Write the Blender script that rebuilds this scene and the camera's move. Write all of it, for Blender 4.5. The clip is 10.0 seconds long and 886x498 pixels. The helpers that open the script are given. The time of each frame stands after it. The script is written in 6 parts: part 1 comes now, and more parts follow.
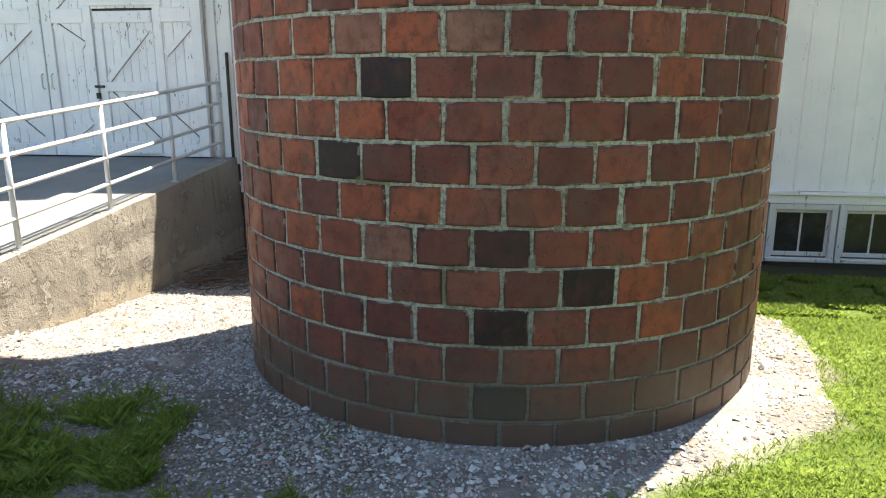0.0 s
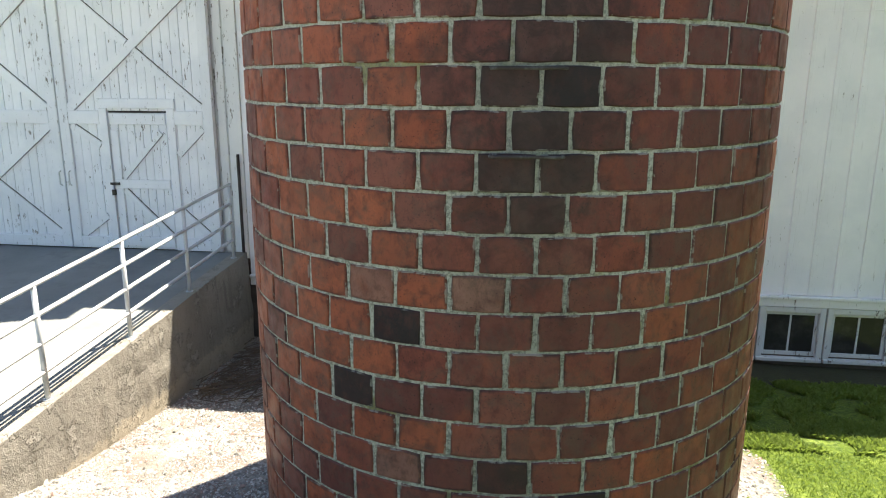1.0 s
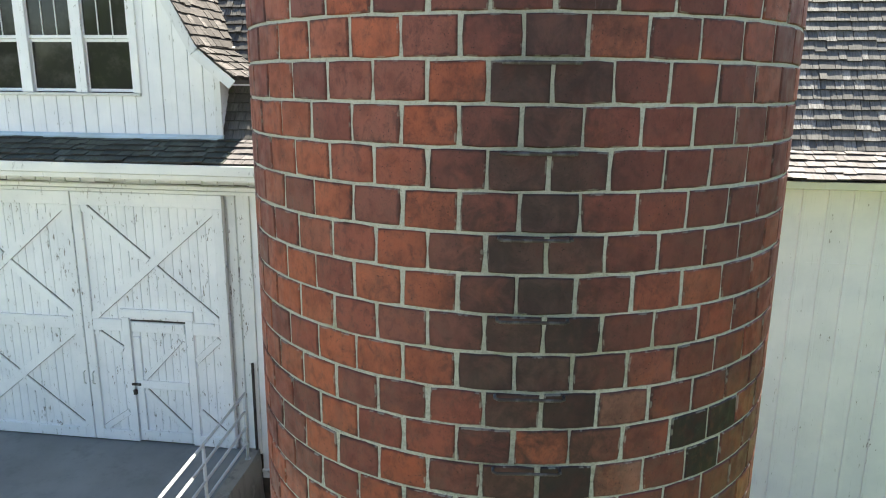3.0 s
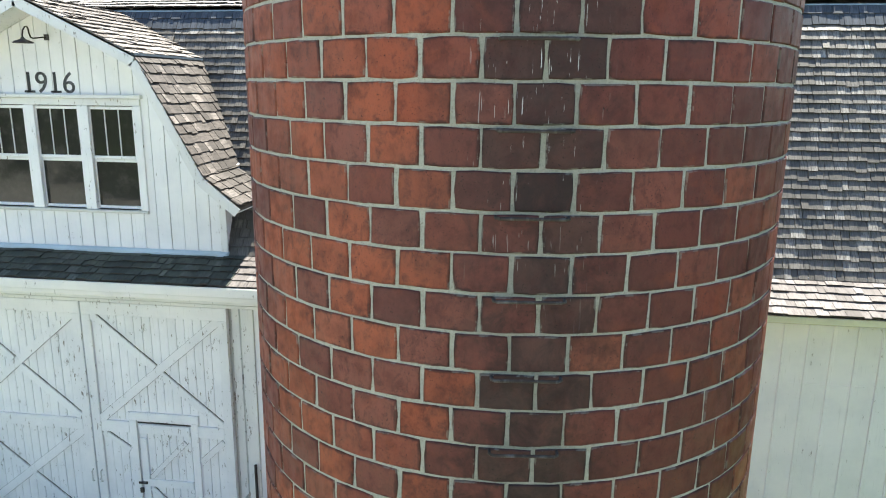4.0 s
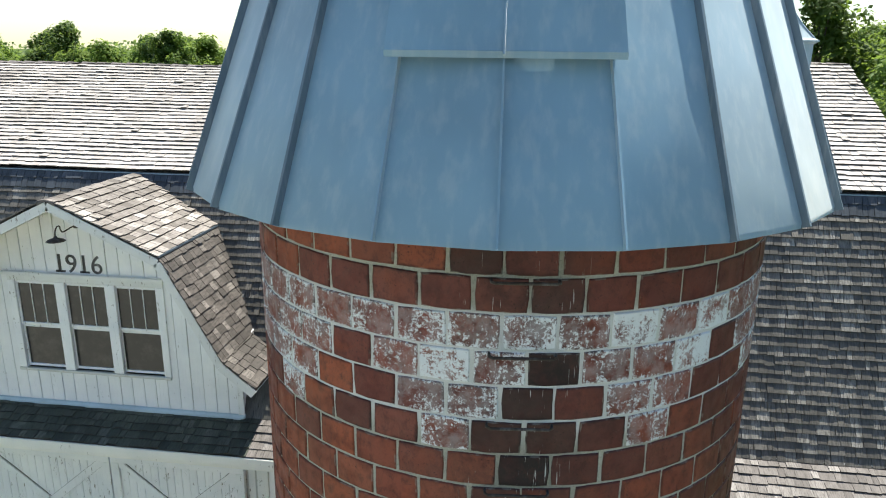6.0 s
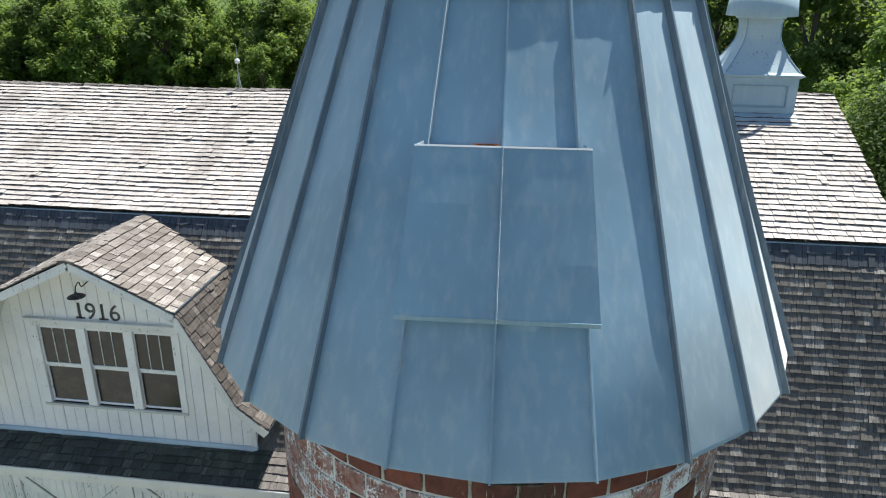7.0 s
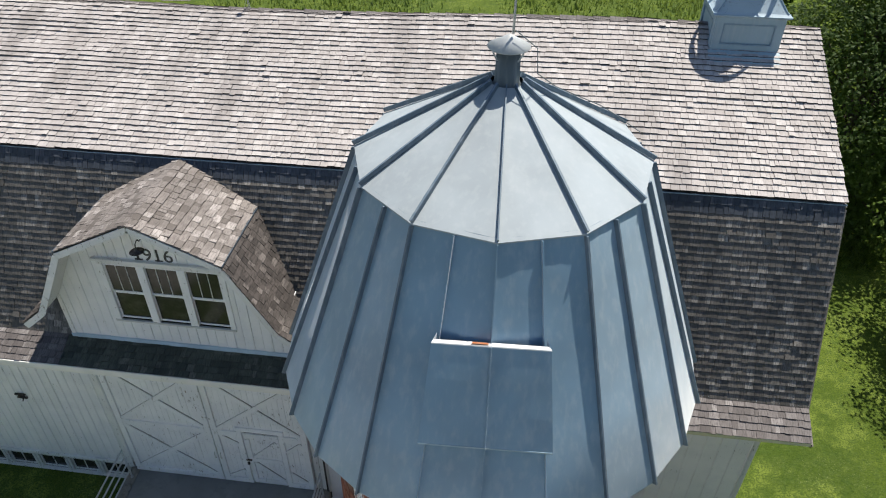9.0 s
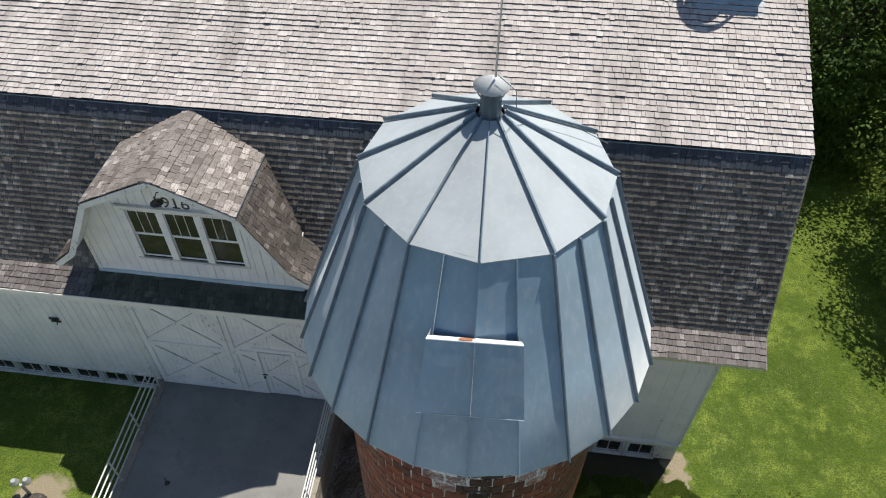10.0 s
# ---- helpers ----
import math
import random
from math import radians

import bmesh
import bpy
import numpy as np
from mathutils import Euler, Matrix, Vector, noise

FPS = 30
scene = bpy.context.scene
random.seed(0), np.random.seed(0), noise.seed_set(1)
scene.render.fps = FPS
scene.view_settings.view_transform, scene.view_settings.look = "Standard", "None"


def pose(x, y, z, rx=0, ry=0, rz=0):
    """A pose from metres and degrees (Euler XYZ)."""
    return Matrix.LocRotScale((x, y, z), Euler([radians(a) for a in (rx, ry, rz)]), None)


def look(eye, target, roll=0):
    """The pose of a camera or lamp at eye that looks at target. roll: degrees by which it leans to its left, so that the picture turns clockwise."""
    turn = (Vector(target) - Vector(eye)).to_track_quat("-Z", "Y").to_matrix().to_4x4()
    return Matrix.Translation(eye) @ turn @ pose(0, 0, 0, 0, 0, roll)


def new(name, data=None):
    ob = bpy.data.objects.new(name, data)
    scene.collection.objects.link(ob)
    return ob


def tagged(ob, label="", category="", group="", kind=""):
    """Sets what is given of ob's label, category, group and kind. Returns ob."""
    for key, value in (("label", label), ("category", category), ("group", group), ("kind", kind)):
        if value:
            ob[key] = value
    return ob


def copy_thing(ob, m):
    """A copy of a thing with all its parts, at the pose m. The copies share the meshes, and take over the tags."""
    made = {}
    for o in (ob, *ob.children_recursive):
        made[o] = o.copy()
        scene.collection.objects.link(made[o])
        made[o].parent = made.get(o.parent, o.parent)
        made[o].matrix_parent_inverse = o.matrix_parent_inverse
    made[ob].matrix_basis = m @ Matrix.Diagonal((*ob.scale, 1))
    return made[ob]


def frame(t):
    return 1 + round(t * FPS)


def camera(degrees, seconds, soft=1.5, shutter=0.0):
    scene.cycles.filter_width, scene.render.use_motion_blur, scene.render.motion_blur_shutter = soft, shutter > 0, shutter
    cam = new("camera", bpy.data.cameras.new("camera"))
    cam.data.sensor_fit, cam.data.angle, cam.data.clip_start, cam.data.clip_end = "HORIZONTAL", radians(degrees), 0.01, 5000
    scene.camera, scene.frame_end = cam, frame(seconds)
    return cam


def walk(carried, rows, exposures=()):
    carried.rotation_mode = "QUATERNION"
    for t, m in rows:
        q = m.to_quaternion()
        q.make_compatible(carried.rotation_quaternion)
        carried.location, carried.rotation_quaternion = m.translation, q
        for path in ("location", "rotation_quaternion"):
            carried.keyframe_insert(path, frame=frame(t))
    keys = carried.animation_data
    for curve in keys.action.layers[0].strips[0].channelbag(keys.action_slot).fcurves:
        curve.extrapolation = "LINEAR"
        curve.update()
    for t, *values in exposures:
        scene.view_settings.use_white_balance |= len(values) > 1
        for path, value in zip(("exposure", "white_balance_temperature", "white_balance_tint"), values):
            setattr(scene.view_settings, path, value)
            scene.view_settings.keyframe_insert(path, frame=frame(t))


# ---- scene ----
cam = camera(64.25, 10.0, soft=1.1)
PATH = [
    (0, (0.296, -0.209, 2.031), (0.046, 1.721, 1.570), 0.0),
    (0.5, (0.280, -0.231, 2.733), (0.029, 1.699, 2.272), 0.1),
    (1, (0.271, -0.261, 3.415), (0.019, 1.669, 2.956), 0.2),
    (1.5, (0.277, -0.261, 4.127), (0.025, 1.669, 3.670), 0.3),
    (2, (0.262, -0.224, 4.883), (0.009, 1.707, 4.427), 0.4),
    (2.5, (0.222, -0.205, 5.687), (-0.031, 1.726, 5.235), 0.5),
    (2.7, (0.216, -0.193, 6.010), (-0.039, 1.739, 5.558), 0.5),
    (4, (0.234, -0.183, 8.170), (-0.019, 1.749, 7.722), 0.6),
    (4.5, (0.270, -0.206, 8.978), (0.014, 1.726, 8.531), 0.7),
    (5, (0.285, -0.279, 9.786), (0.032, 1.651, 9.328), 0.6),
    (5.5, (0.286, -0.313, 10.612), (0.034, 1.609, 10.119), 0.6),
    (6, (0.251, -0.286, 11.417), (0.000, 1.624, 10.876), 0.7),
    (6.2, (0.227, -0.260, 11.753), (-0.023, 1.643, 11.190), 0.7),
    (7.3, (0.207, -0.416, 13.733), (-0.018, 1.419, 12.969), 0.5),
    (7.5, (0.182, -0.423, 14.052), (-0.041, 1.389, 13.237), 0.5),
    (8, (0.098, -0.487, 14.897), (-0.117, 1.260, 13.946), 0.5),
    (8.5, (0.110, -0.551, 15.769), (-0.095, 1.113, 14.678), 0.5),
    (9, (0.157, -0.575, 16.639), (-0.036, 0.995, 15.415), 0.5),
    (9.5, (0.223, -0.580, 17.480), (0.045, 0.885, 16.131), 0.5),
    (10, (0.226, -0.633, 18.355), (0.065, 0.719, 16.890), 0.5),
]
walk(cam, [(t, look(eye, target, roll)) for t, eye, target, roll in PATH],
     exposures=[(0.0, 2.2, 7100, 8), (1.5, 2.05, 6950, 8), (2.5, 2.08, 6900, 6), (4.5, 1.97, 6650, 4), (5.0, 1.80, 6700, 4), (5.5, 1.52, 6700, 3), (6.0, 1.25, 6650, 3),
                (7.5, 0.92, 6500, 6), (8.5, 0.60, 6600, 8), (10.0, 0.48, 6650, 9)])

# ---- light ----
SUN_EL, SUN_AZ = radians(67.8), radians(32.5)
world = bpy.data.worlds.new("sky")
scene.world = world
world.use_nodes = True
_bg = world.node_tree.nodes["Background"]
_sky = world.node_tree.nodes.new("ShaderNodeTexSky")
_sky.sky_type = 'NISHITA'
_sky.sun_disc = False
_sky.sun_elevation, _sky.sun_rotation = SUN_EL, SUN_AZ
_sky.air_density, _sky.dust_density, _sky.ozone_density = 1.0, 0.4, 1.0
_bg.inputs["Strength"].default_value = 0.088
world.node_tree.links.new(_sky.outputs[0], _bg.inputs["Color"])
_sd = Vector((math.sin(SUN_AZ) * math.cos(SUN_EL), math.cos(SUN_AZ) * math.cos(SUN_EL), math.sin(SUN_EL)))
sun = new("sun", bpy.data.lights.new("sun", 'SUN'))
sun.data.energy, sun.data.angle, sun.data.color = 4.9, radians(0.53), (1.0, 0.945, 0.86)
sun.matrix_world = look(tuple(_sd * 60), (0, 0, 0))

# ---- material helpers ----
class Nodes:
    """A small wrapper round one node material."""
    def __init__(self, name):
        self.mat = bpy.data.materials.new(name)
        self.mat.use_nodes = True
        self.t = self.mat.node_tree
        self.bsdf = self.t.nodes["Principled BSDF"]

    def add(self, kind, **inputs):
        n = self.t.nodes.new(kind)
        for k, v in inputs.items():
            self.put(n, k.replace("_", " "), v)
        return n

    def put(self, n, k, v):
        if isinstance(v, bpy.types.NodeSocket):
            self.t.links.new(v, n.inputs[k])
        else:
            n.inputs[k].default_value = v

    def pos(self, scale=(1, 1, 1)):
        g = self.t.nodes.new("ShaderNodeNewGeometry")
        m = self.t.nodes.new("ShaderNodeMapping")
        m.inputs["Scale"].default_value = scale
        self.t.links.new(g.outputs["Position"], m.inputs["Vector"])
        return m.outputs[0]

    def noise(self, scale, detail=4.0, rough=0.55, vec=None, dist=0.0):
        n = self.t.nodes.new("ShaderNodeTexNoise")
        n.inputs["Scale"].default_value, n.inputs["Detail"].default_value = scale, detail
        n.inputs["Roughness"].default_value, n.inputs["Distortion"].default_value = rough, dist
        self.t.links.new(vec if vec else self.pos(), n.inputs["Vector"])
        return n.outputs["Fac"]

    def voronoi(self, scale, vec=None, feature='F1', out="Distance"):
        n = self.t.nodes.new("ShaderNodeTexVoronoi")
        n.feature = feature
        n.inputs["Scale"].default_value = scale
        self.t.links.new(vec if vec else self.pos(), n.inputs["Vector"])
        return n.outputs[out]

    def ramp(self, fac, *stops):
        n = self.t.nodes.new("ShaderNodeValToRGB")
        e = n.color_ramp.elements
        while len(e) < len(stops):
            e.new(0.5)
        for el, (p, c) in zip(e, stops):
            el.position = p
            el.color = (c, c, c, 1) if isinstance(c, (int, float)) else (*c, 1)
        self.t.links.new(fac, n.inputs["Fac"])
        return n.outputs["Color"]

    def mix(self, fac, a, b, mode='MIX'):
        n = self.t.nodes.new("ShaderNodeMix")
        n.data_type, n.blend_type = 'RGBA', mode
        for i, v in ((0, fac), (6, a), (7, b)):
            if isinstance(v, bpy.types.NodeSocket):
                self.t.links.new(v, n.inputs[i])
            else:
                n.inputs[i].default_value = v if i == 0 else ((*v, 1) if len(v) == 3 else v)
        return n.outputs[2]

    def math(self, op, a, b=0.5, clamp=False):
        n = self.t.nodes.new("ShaderNodeMath")
        n.operation, n.use_clamp = op, clamp
        for i, v in ((0, a), (1, b)):
            if isinstance(v, bpy.types.NodeSocket):
                self.t.links.new(v, n.inputs[i])
            else:
                n.inputs[i].default_value = v
        return n.outputs[0]

    def span(self, v, lo, hi, a=0.0, b=1.0):
        n = self.t.nodes.new("ShaderNodeMapRange")
        n.interpolation_type = 'SMOOTHSTEP'
        self.t.links.new(v, n.inputs[0])
        for i, x in ((1, lo), (2, hi), (3, a), (4, b)):
            n.inputs[i].default_value = x
        return n.outputs[0]

    def xyz(self):
        g = self.t.nodes.new("ShaderNodeNewGeometry")
        s = self.t.nodes.new("ShaderNodeSeparateXYZ")
        self.t.links.new(g.outputs["Position"], s.inputs[0])
        return s.outputs[0], s.outputs[1], s.outputs[2]

    def rand(self, island=False):
        if island:
            return self.t.nodes.new("ShaderNodeNewGeometry").outputs["Random Per Island"]
        return self.t.nodes.new("ShaderNodeObjectInfo").outputs["Random"]

    def bump(self, height, strength=0.3, dist=0.01):
        n = self.t.nodes.new("ShaderNodeBump")
        n.inputs["Strength"].default_value, n.inputs["Distance"].default_value = strength, dist
        self.t.links.new(height, n.inputs["Height"])
        self.t.links.new(n.outputs[0], self.bsdf.inputs["Normal"])

    def done(self, color, rough=0.7, metal=0.0, spec=0.5):
        for k, v in (("Base Color", color), ("Roughness", rough), ("Metallic", metal), ("Specular IOR Level", spec)):
            if isinstance(v, tuple) and len(v) == 3:
                v = (*v, 1)
            self.put(self.bsdf, k, v)
        return self.mat


# ---- materials ----
LADDER_X = 0.22        # the line of the climbing rungs, and of the soot that has run down beside it


def block_material(name, stops, island=False, wash=0.0, fire=0.4, dust=1.0):
    m = Nodes(name)
    r = m.rand(island)
    col = m.ramp(r, *stops)
    g1, g2 = m.noise(7, 5), m.noise(70, 3)
    # flame marks that run down each block, and uneven firing
    col = m.mix(m.span(m.noise(15, 6, 0.7, vec=m.pos((1, 1, 0.7)), dist=0.4), 0.46, 0.68, 0.0, 0.62), col, (0.080, 0.030, 0.026))
    col = m.mix(m.span(g1, 0.45, 0.75, 0.0, 0.5), col, (0.075, 0.024, 0.020))
    col = m.mix(m.span(m.noise(3.7, 4, dist=0.6), 0.52, 0.72, 0.0, fire), col, (0.27, 0.070, 0.034))
    # fine drawn grain from the die, and a grey film of lichen low down
    col = m.mix(m.span(m.noise(110, 5, 0.7, vec=m.pos((1, 1, 0.45))), 0.50, 0.70, 0.0, 0.28), col, (0.055, 0.024, 0.022))
    film = m.math('MULTIPLY', m.span(m.noise(6, 7, 0.7, dist=0.4), 0.46, 0.66), m.span(m.xyz()[2], 2.5, 6.5, 0.5 * dust, 0.16 * dust))
    col = m.mix(film, col, (0.085, 0.062, 0.052))
    col = m.mix(m.math('MULTIPLY', m.span(m.noise(38, 6, 0.75), 0.62, 0.70), 0.3 * dust), col, (0.20, 0.15, 0.115))
    col = m.mix(m.span(m.noise(1.1, 4, 0.6), 0.40, 0.66, 0.0, 0.35), col, (0.105, 0.050, 0.040))
    # pin holes and specks
    pits = m.math('MULTIPLY', m.span(m.noise(85, 3, 0.6), 0.62, 0.68), m.span(m.noise(5, 3), 0.42, 0.58))
    col = m.mix(m.math('MULTIPLY', pits, 0.8), col, (0.018, 0.013, 0.013))
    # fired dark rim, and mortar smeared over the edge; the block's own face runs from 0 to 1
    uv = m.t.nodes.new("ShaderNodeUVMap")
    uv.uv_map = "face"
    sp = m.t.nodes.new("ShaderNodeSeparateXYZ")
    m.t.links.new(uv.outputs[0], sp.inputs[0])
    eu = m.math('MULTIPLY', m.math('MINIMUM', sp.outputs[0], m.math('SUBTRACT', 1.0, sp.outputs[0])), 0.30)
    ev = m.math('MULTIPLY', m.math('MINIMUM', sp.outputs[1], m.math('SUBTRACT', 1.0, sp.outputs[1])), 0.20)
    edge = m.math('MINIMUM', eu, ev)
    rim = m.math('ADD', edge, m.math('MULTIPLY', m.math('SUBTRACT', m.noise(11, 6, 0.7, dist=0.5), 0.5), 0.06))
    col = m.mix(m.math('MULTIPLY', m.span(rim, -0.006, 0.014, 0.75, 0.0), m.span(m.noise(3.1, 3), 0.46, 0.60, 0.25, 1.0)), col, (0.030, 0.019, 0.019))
    x, y, z = m.xyz()
    # soot and damp that has run down the line of the rungs
    d = m.math('ABSOLUTE', m.math('SUBTRACT', x, LADDER_X))
    d = m.math('ADD', d, m.math('MULTIPLY', m.math('SUBTRACT', m.noise(2.6, 4, vec=m.pos((1, 1, 0.5))), 0.5), 0.9))
    soot = m.math('MULTIPLY', m.span(d, 0.10, 0.80, 1.0, 0.0), m.span(z, 1.6, 3.2, 0.0, 1.0))
    soot = m.math('MULTIPLY', soot, m.span(m.noise(6.5, 6, 0.7, dist=0.5), 0.36, 0.64, 0.35, 1.0))
    col = m.mix(m.math('MULTIPLY', soot, m.span(z, 5.5, 8.5, 0.80, 0.5)), col, (0.021, 0.016, 0.016))
    # dried mud thrown up by rain
    mud = m.math('MULTIPLY', m.span(m.math('ADD', z, m.math('MULTIPLY', m.noise(2.2, 5), 0.7)), 0.42, 1.02, 1.0, 0.0), 0.72)
    col = m.mix(mud, col, m.mix(m.noise(6, 4), (0.075, 0.064, 0.044), (0.135, 0.108, 0.078)))
    smear = m.math('ADD', edge, m.math('MULTIPLY', m.math('SUBTRACT', m.noise(9, 5, 0.6), 0.50), 0.034))
    smear = m.math('MULTIPLY', m.span(smear, -0.0035, -0.0015, 1.0, 0.0), m.math('MULTIPLY', m.span(z, 0.55, 0.9, 0.15, 0.45), m.span(z, 3.5, 6.0, 1.0, 0.6)))
    col = m.mix(smear, col, (0.36, 0.35, 0.305))
    # droppings that ran from the rungs
    sx = m.noise(125, 2, 0.4, vec=m.pos((1, 1, 0.045)))
    cut = m.noise(7.5, 3, vec=m.pos((3.5, 3.5, 0.8)))
    near = m.span(m.math('ABSOLUTE', m.math('SUBTRACT', x, LADDER_X)), 0.16, 0.42, 1.0, 0.0)
    run = m.math('MULTIPLY', m.math('MULTIPLY', m.span(sx, 0.66, 0.69), m.span(cut, 0.51, 0.56)), near)
    run = m.math('MULTIPLY', run, m.span(z, 6.6, 8.6, 0.0, 0.8))
    col = m.mix(run, col, (0.62, 0.63, 0.62))
    rough = m.span(g1, 0.3, 0.7, 0.42, 0.68)
    if wash:
        # flaking limewash: a scrubbed stipple, a few runs, and thick daubs near the edges of the blocks
        sc = m.noise(42.0, 9, 0.82, dist=0.3)
        ss = m.noise(70, 5, 0.7, vec=m.pos((1, 1, 0.10)))
        k = m.math('ADD', m.math('MULTIPLY', sc, 0.80), m.math('MULTIPLY', ss, 0.20))
        k = m.math('ADD', k, m.math('MULTIPLY', m.math('SUBTRACT', m.noise(5.5, 4, dist=0.8), 0.5), 0.40))
        k = m.math('ADD', k, m.span(edge, 0.0, 0.03, 0.05, 0.0))
        k = m.span(k, 0.605 - wash * 0.17, 0.655 - wash * 0.17)
        film = m.math('MULTIPLY', m.span(m.noise(9, 6, 0.7), 0.35, 0.65), 0.10 + 0.32 * wash)
        k = m.math('MAXIMUM', k, film)
        col = m.mix(k, col, m.mix(m.noise(20, 4), (0.58, 0.61, 0.63), (0.78, 0.79, 0.80)))
        rough = m.math('MAXIMUM', rough, m.math('MULTIPLY', k, 0.85))
    m.bump(m.math('SUBTRACT', m.math('ADD', m.noise(9, 6), m.math('MULTIPLY', g2, 0.25)), pits), 0.35, 0.005)
    return m.done(col, rough, 0.0, 0.16)


RED = ((0.0, (0.150, 0.052, 0.043)), (0.25, (0.190, 0.054, 0.040)), (0.5, (0.220, 0.060, 0.042)), (0.8, (0.25, 0.072, 0.046)), (1.0, (0.29, 0.090, 0.054)))
BURNT = ((0.0, (0.009, 0.0095, 0.012)), (1.0, (0.022, 0.018, 0.021)))
BROWN = ((0.0, (0.120, 0.042, 0.036)), (1.0, (0.185, 0.054, 0.042)))
PALE = ((0.0, (0.24, 0.105, 0.078)), (1.0, (0.27, 0.135, 0.10)))
ORANGE = ((0.0, (0.285, 0.072, 0.038)), (1.0, (0.345, 0.098, 0.050)))
DULL = ((0.0, (0.165, 0.056, 0.044)), (1.0, (0.225, 0.076, 0.056)))
SOOTY = ((0.0, (0.062, 0.037, 0.033)), (1.0, (0.110, 0.049, 0.041)))
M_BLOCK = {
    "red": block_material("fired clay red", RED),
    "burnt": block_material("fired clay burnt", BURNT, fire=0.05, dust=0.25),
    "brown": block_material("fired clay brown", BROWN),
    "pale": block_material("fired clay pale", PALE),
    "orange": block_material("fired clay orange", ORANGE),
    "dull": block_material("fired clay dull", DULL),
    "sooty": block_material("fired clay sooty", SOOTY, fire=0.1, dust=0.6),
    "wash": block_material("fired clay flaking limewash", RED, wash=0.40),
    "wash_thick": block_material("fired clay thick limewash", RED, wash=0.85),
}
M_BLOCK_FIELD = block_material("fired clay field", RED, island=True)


def mortar_material():
    m = Nodes("mortar")
    a, b = m.noise(14, 5), m.noise(90, 3)
    col = m.mix(a, (0.35, 0.345, 0.285), (0.48, 0.47, 0.40))
    col = m.mix(m.span(b, 0.55, 0.72, 0, 0.6), col, (0.17, 0.17, 0.14))
    x, y, z = m.xyz()
    moss = m.math('MULTIPLY', m.span(m.noise(2.1, 6, 0.65), 0.56, 0.66), m.span(z, 2.5, 6.5, 0.85, 0.12))
    col = m.mix(moss, col, m.mix(m.noise(30, 4), (0.10, 0.095, 0.03), (0.22, 0.20, 0.045)))
    lichen = m.math('MULTIPLY', m.span(m.noise(36, 8, 0.8), 0.47, 0.56), m.span(z, 2.0, 6.0, 0.75, 0.2))
    col = m.mix(lichen, col, (0.11, 0.112, 0.092))
    d = m.math('ABSOLUTE', m.math('SUBTRACT', x, LADDER_X))
    col = m.mix(m.span(d, 0.2, 0.5, 0.35, 0.0), col, (0.09, 0.09, 0.075))
    lime = m.math('MULTIPLY', m.span(z, 9.1, 9.3), m.span(z, 9.95, 10.05, 1.0, 0.0))
    col = m.mix(m.math('MULTIPLY', lime, 0.8), col, (0.64, 0.645, 0.63))
    mud = m.span(m.math('ADD', z, m.math('MULTIPLY', m.noise(2.2, 5), 0.7)), 0.55, 1.15, 0.75, 0.0)
    col = m.mix(mud, col, (0.12, 0.095, 0.065))
    m.bump(m.math('ADD', a, b), 0.6, 0.01)
    return m.done(col, 0.92)


M_MORTAR = mortar_material()


def paint_material(name, base, wear, island=False, tint=(0.30, 0.27, 0.23)):
    """White paint on rough-sawn boards: grain along the length, grey wood where it has flaked."""
    m = Nodes(name)
    grain = m.noise(55, 5, 0.6, vec=m.pos((1, 1, 0.05)))
    blotch = m.noise(1.3, 5, 0.6)
    flake = m.noise(24, 7, 0.72, vec=m.pos((1, 1, 0.25)))
    x, y, z = m.xyz()
    col = m.mix(m.span(blotch, 0.35, 0.65), base, tuple(c * f for c, f in zip(base, (0.90, 0.91, 0.93))))
    col = m.mix(m.span(m.rand(island), 0.0, 1.0, 0.0, 0.10), col, (0.55, 0.56, 0.55))
    k = m.span(m.math('ADD', flake, m.math('MULTIPLY', blotch, 0.25)), 0.83 - wear, 0.86 - wear)
    col = m.mix(k, col, m.mix(grain, (0.15, 0.135, 0.12), tint))
    col = m.mix(m.span(grain, 0.60, 0.74, 0.0, 0.22), col, (0.30, 0.29, 0.27))
    m.bump(m.math('SUBTRACT', m.math('MULTIPLY', grain, 0.5), k), 0.35, 0.006)
    return m.done(col, 0.62)


M_PAINT = paint_material("weathered white paint", (0.86, 0.86, 0.86), 0.055)
M_PAINT_FLAKED = paint_material("flaking white paint", (0.87, 0.87, 0.875), 0.085)
M_PAINT_GRIMY = paint_material("grimy flaking white paint", (0.62, 0.62, 0.585), 0.115, tint=(0.20, 0.18, 0.15))
M_PAINT_CREAM = paint_material("cream eave paint", (0.86, 0.84, 0.78), 0.05)
# yellow-green because light bounced off the lawn is mixed into the cream
M_PAINT_LAWN_BOUNCE = paint_material("cream paint tinted by lawn bounce", (0.66, 0.66, 0.43), 0.05)
M_PAINT_TRIM = paint_material("white trim paint", (0.78, 0.78, 0.76), 0.09)


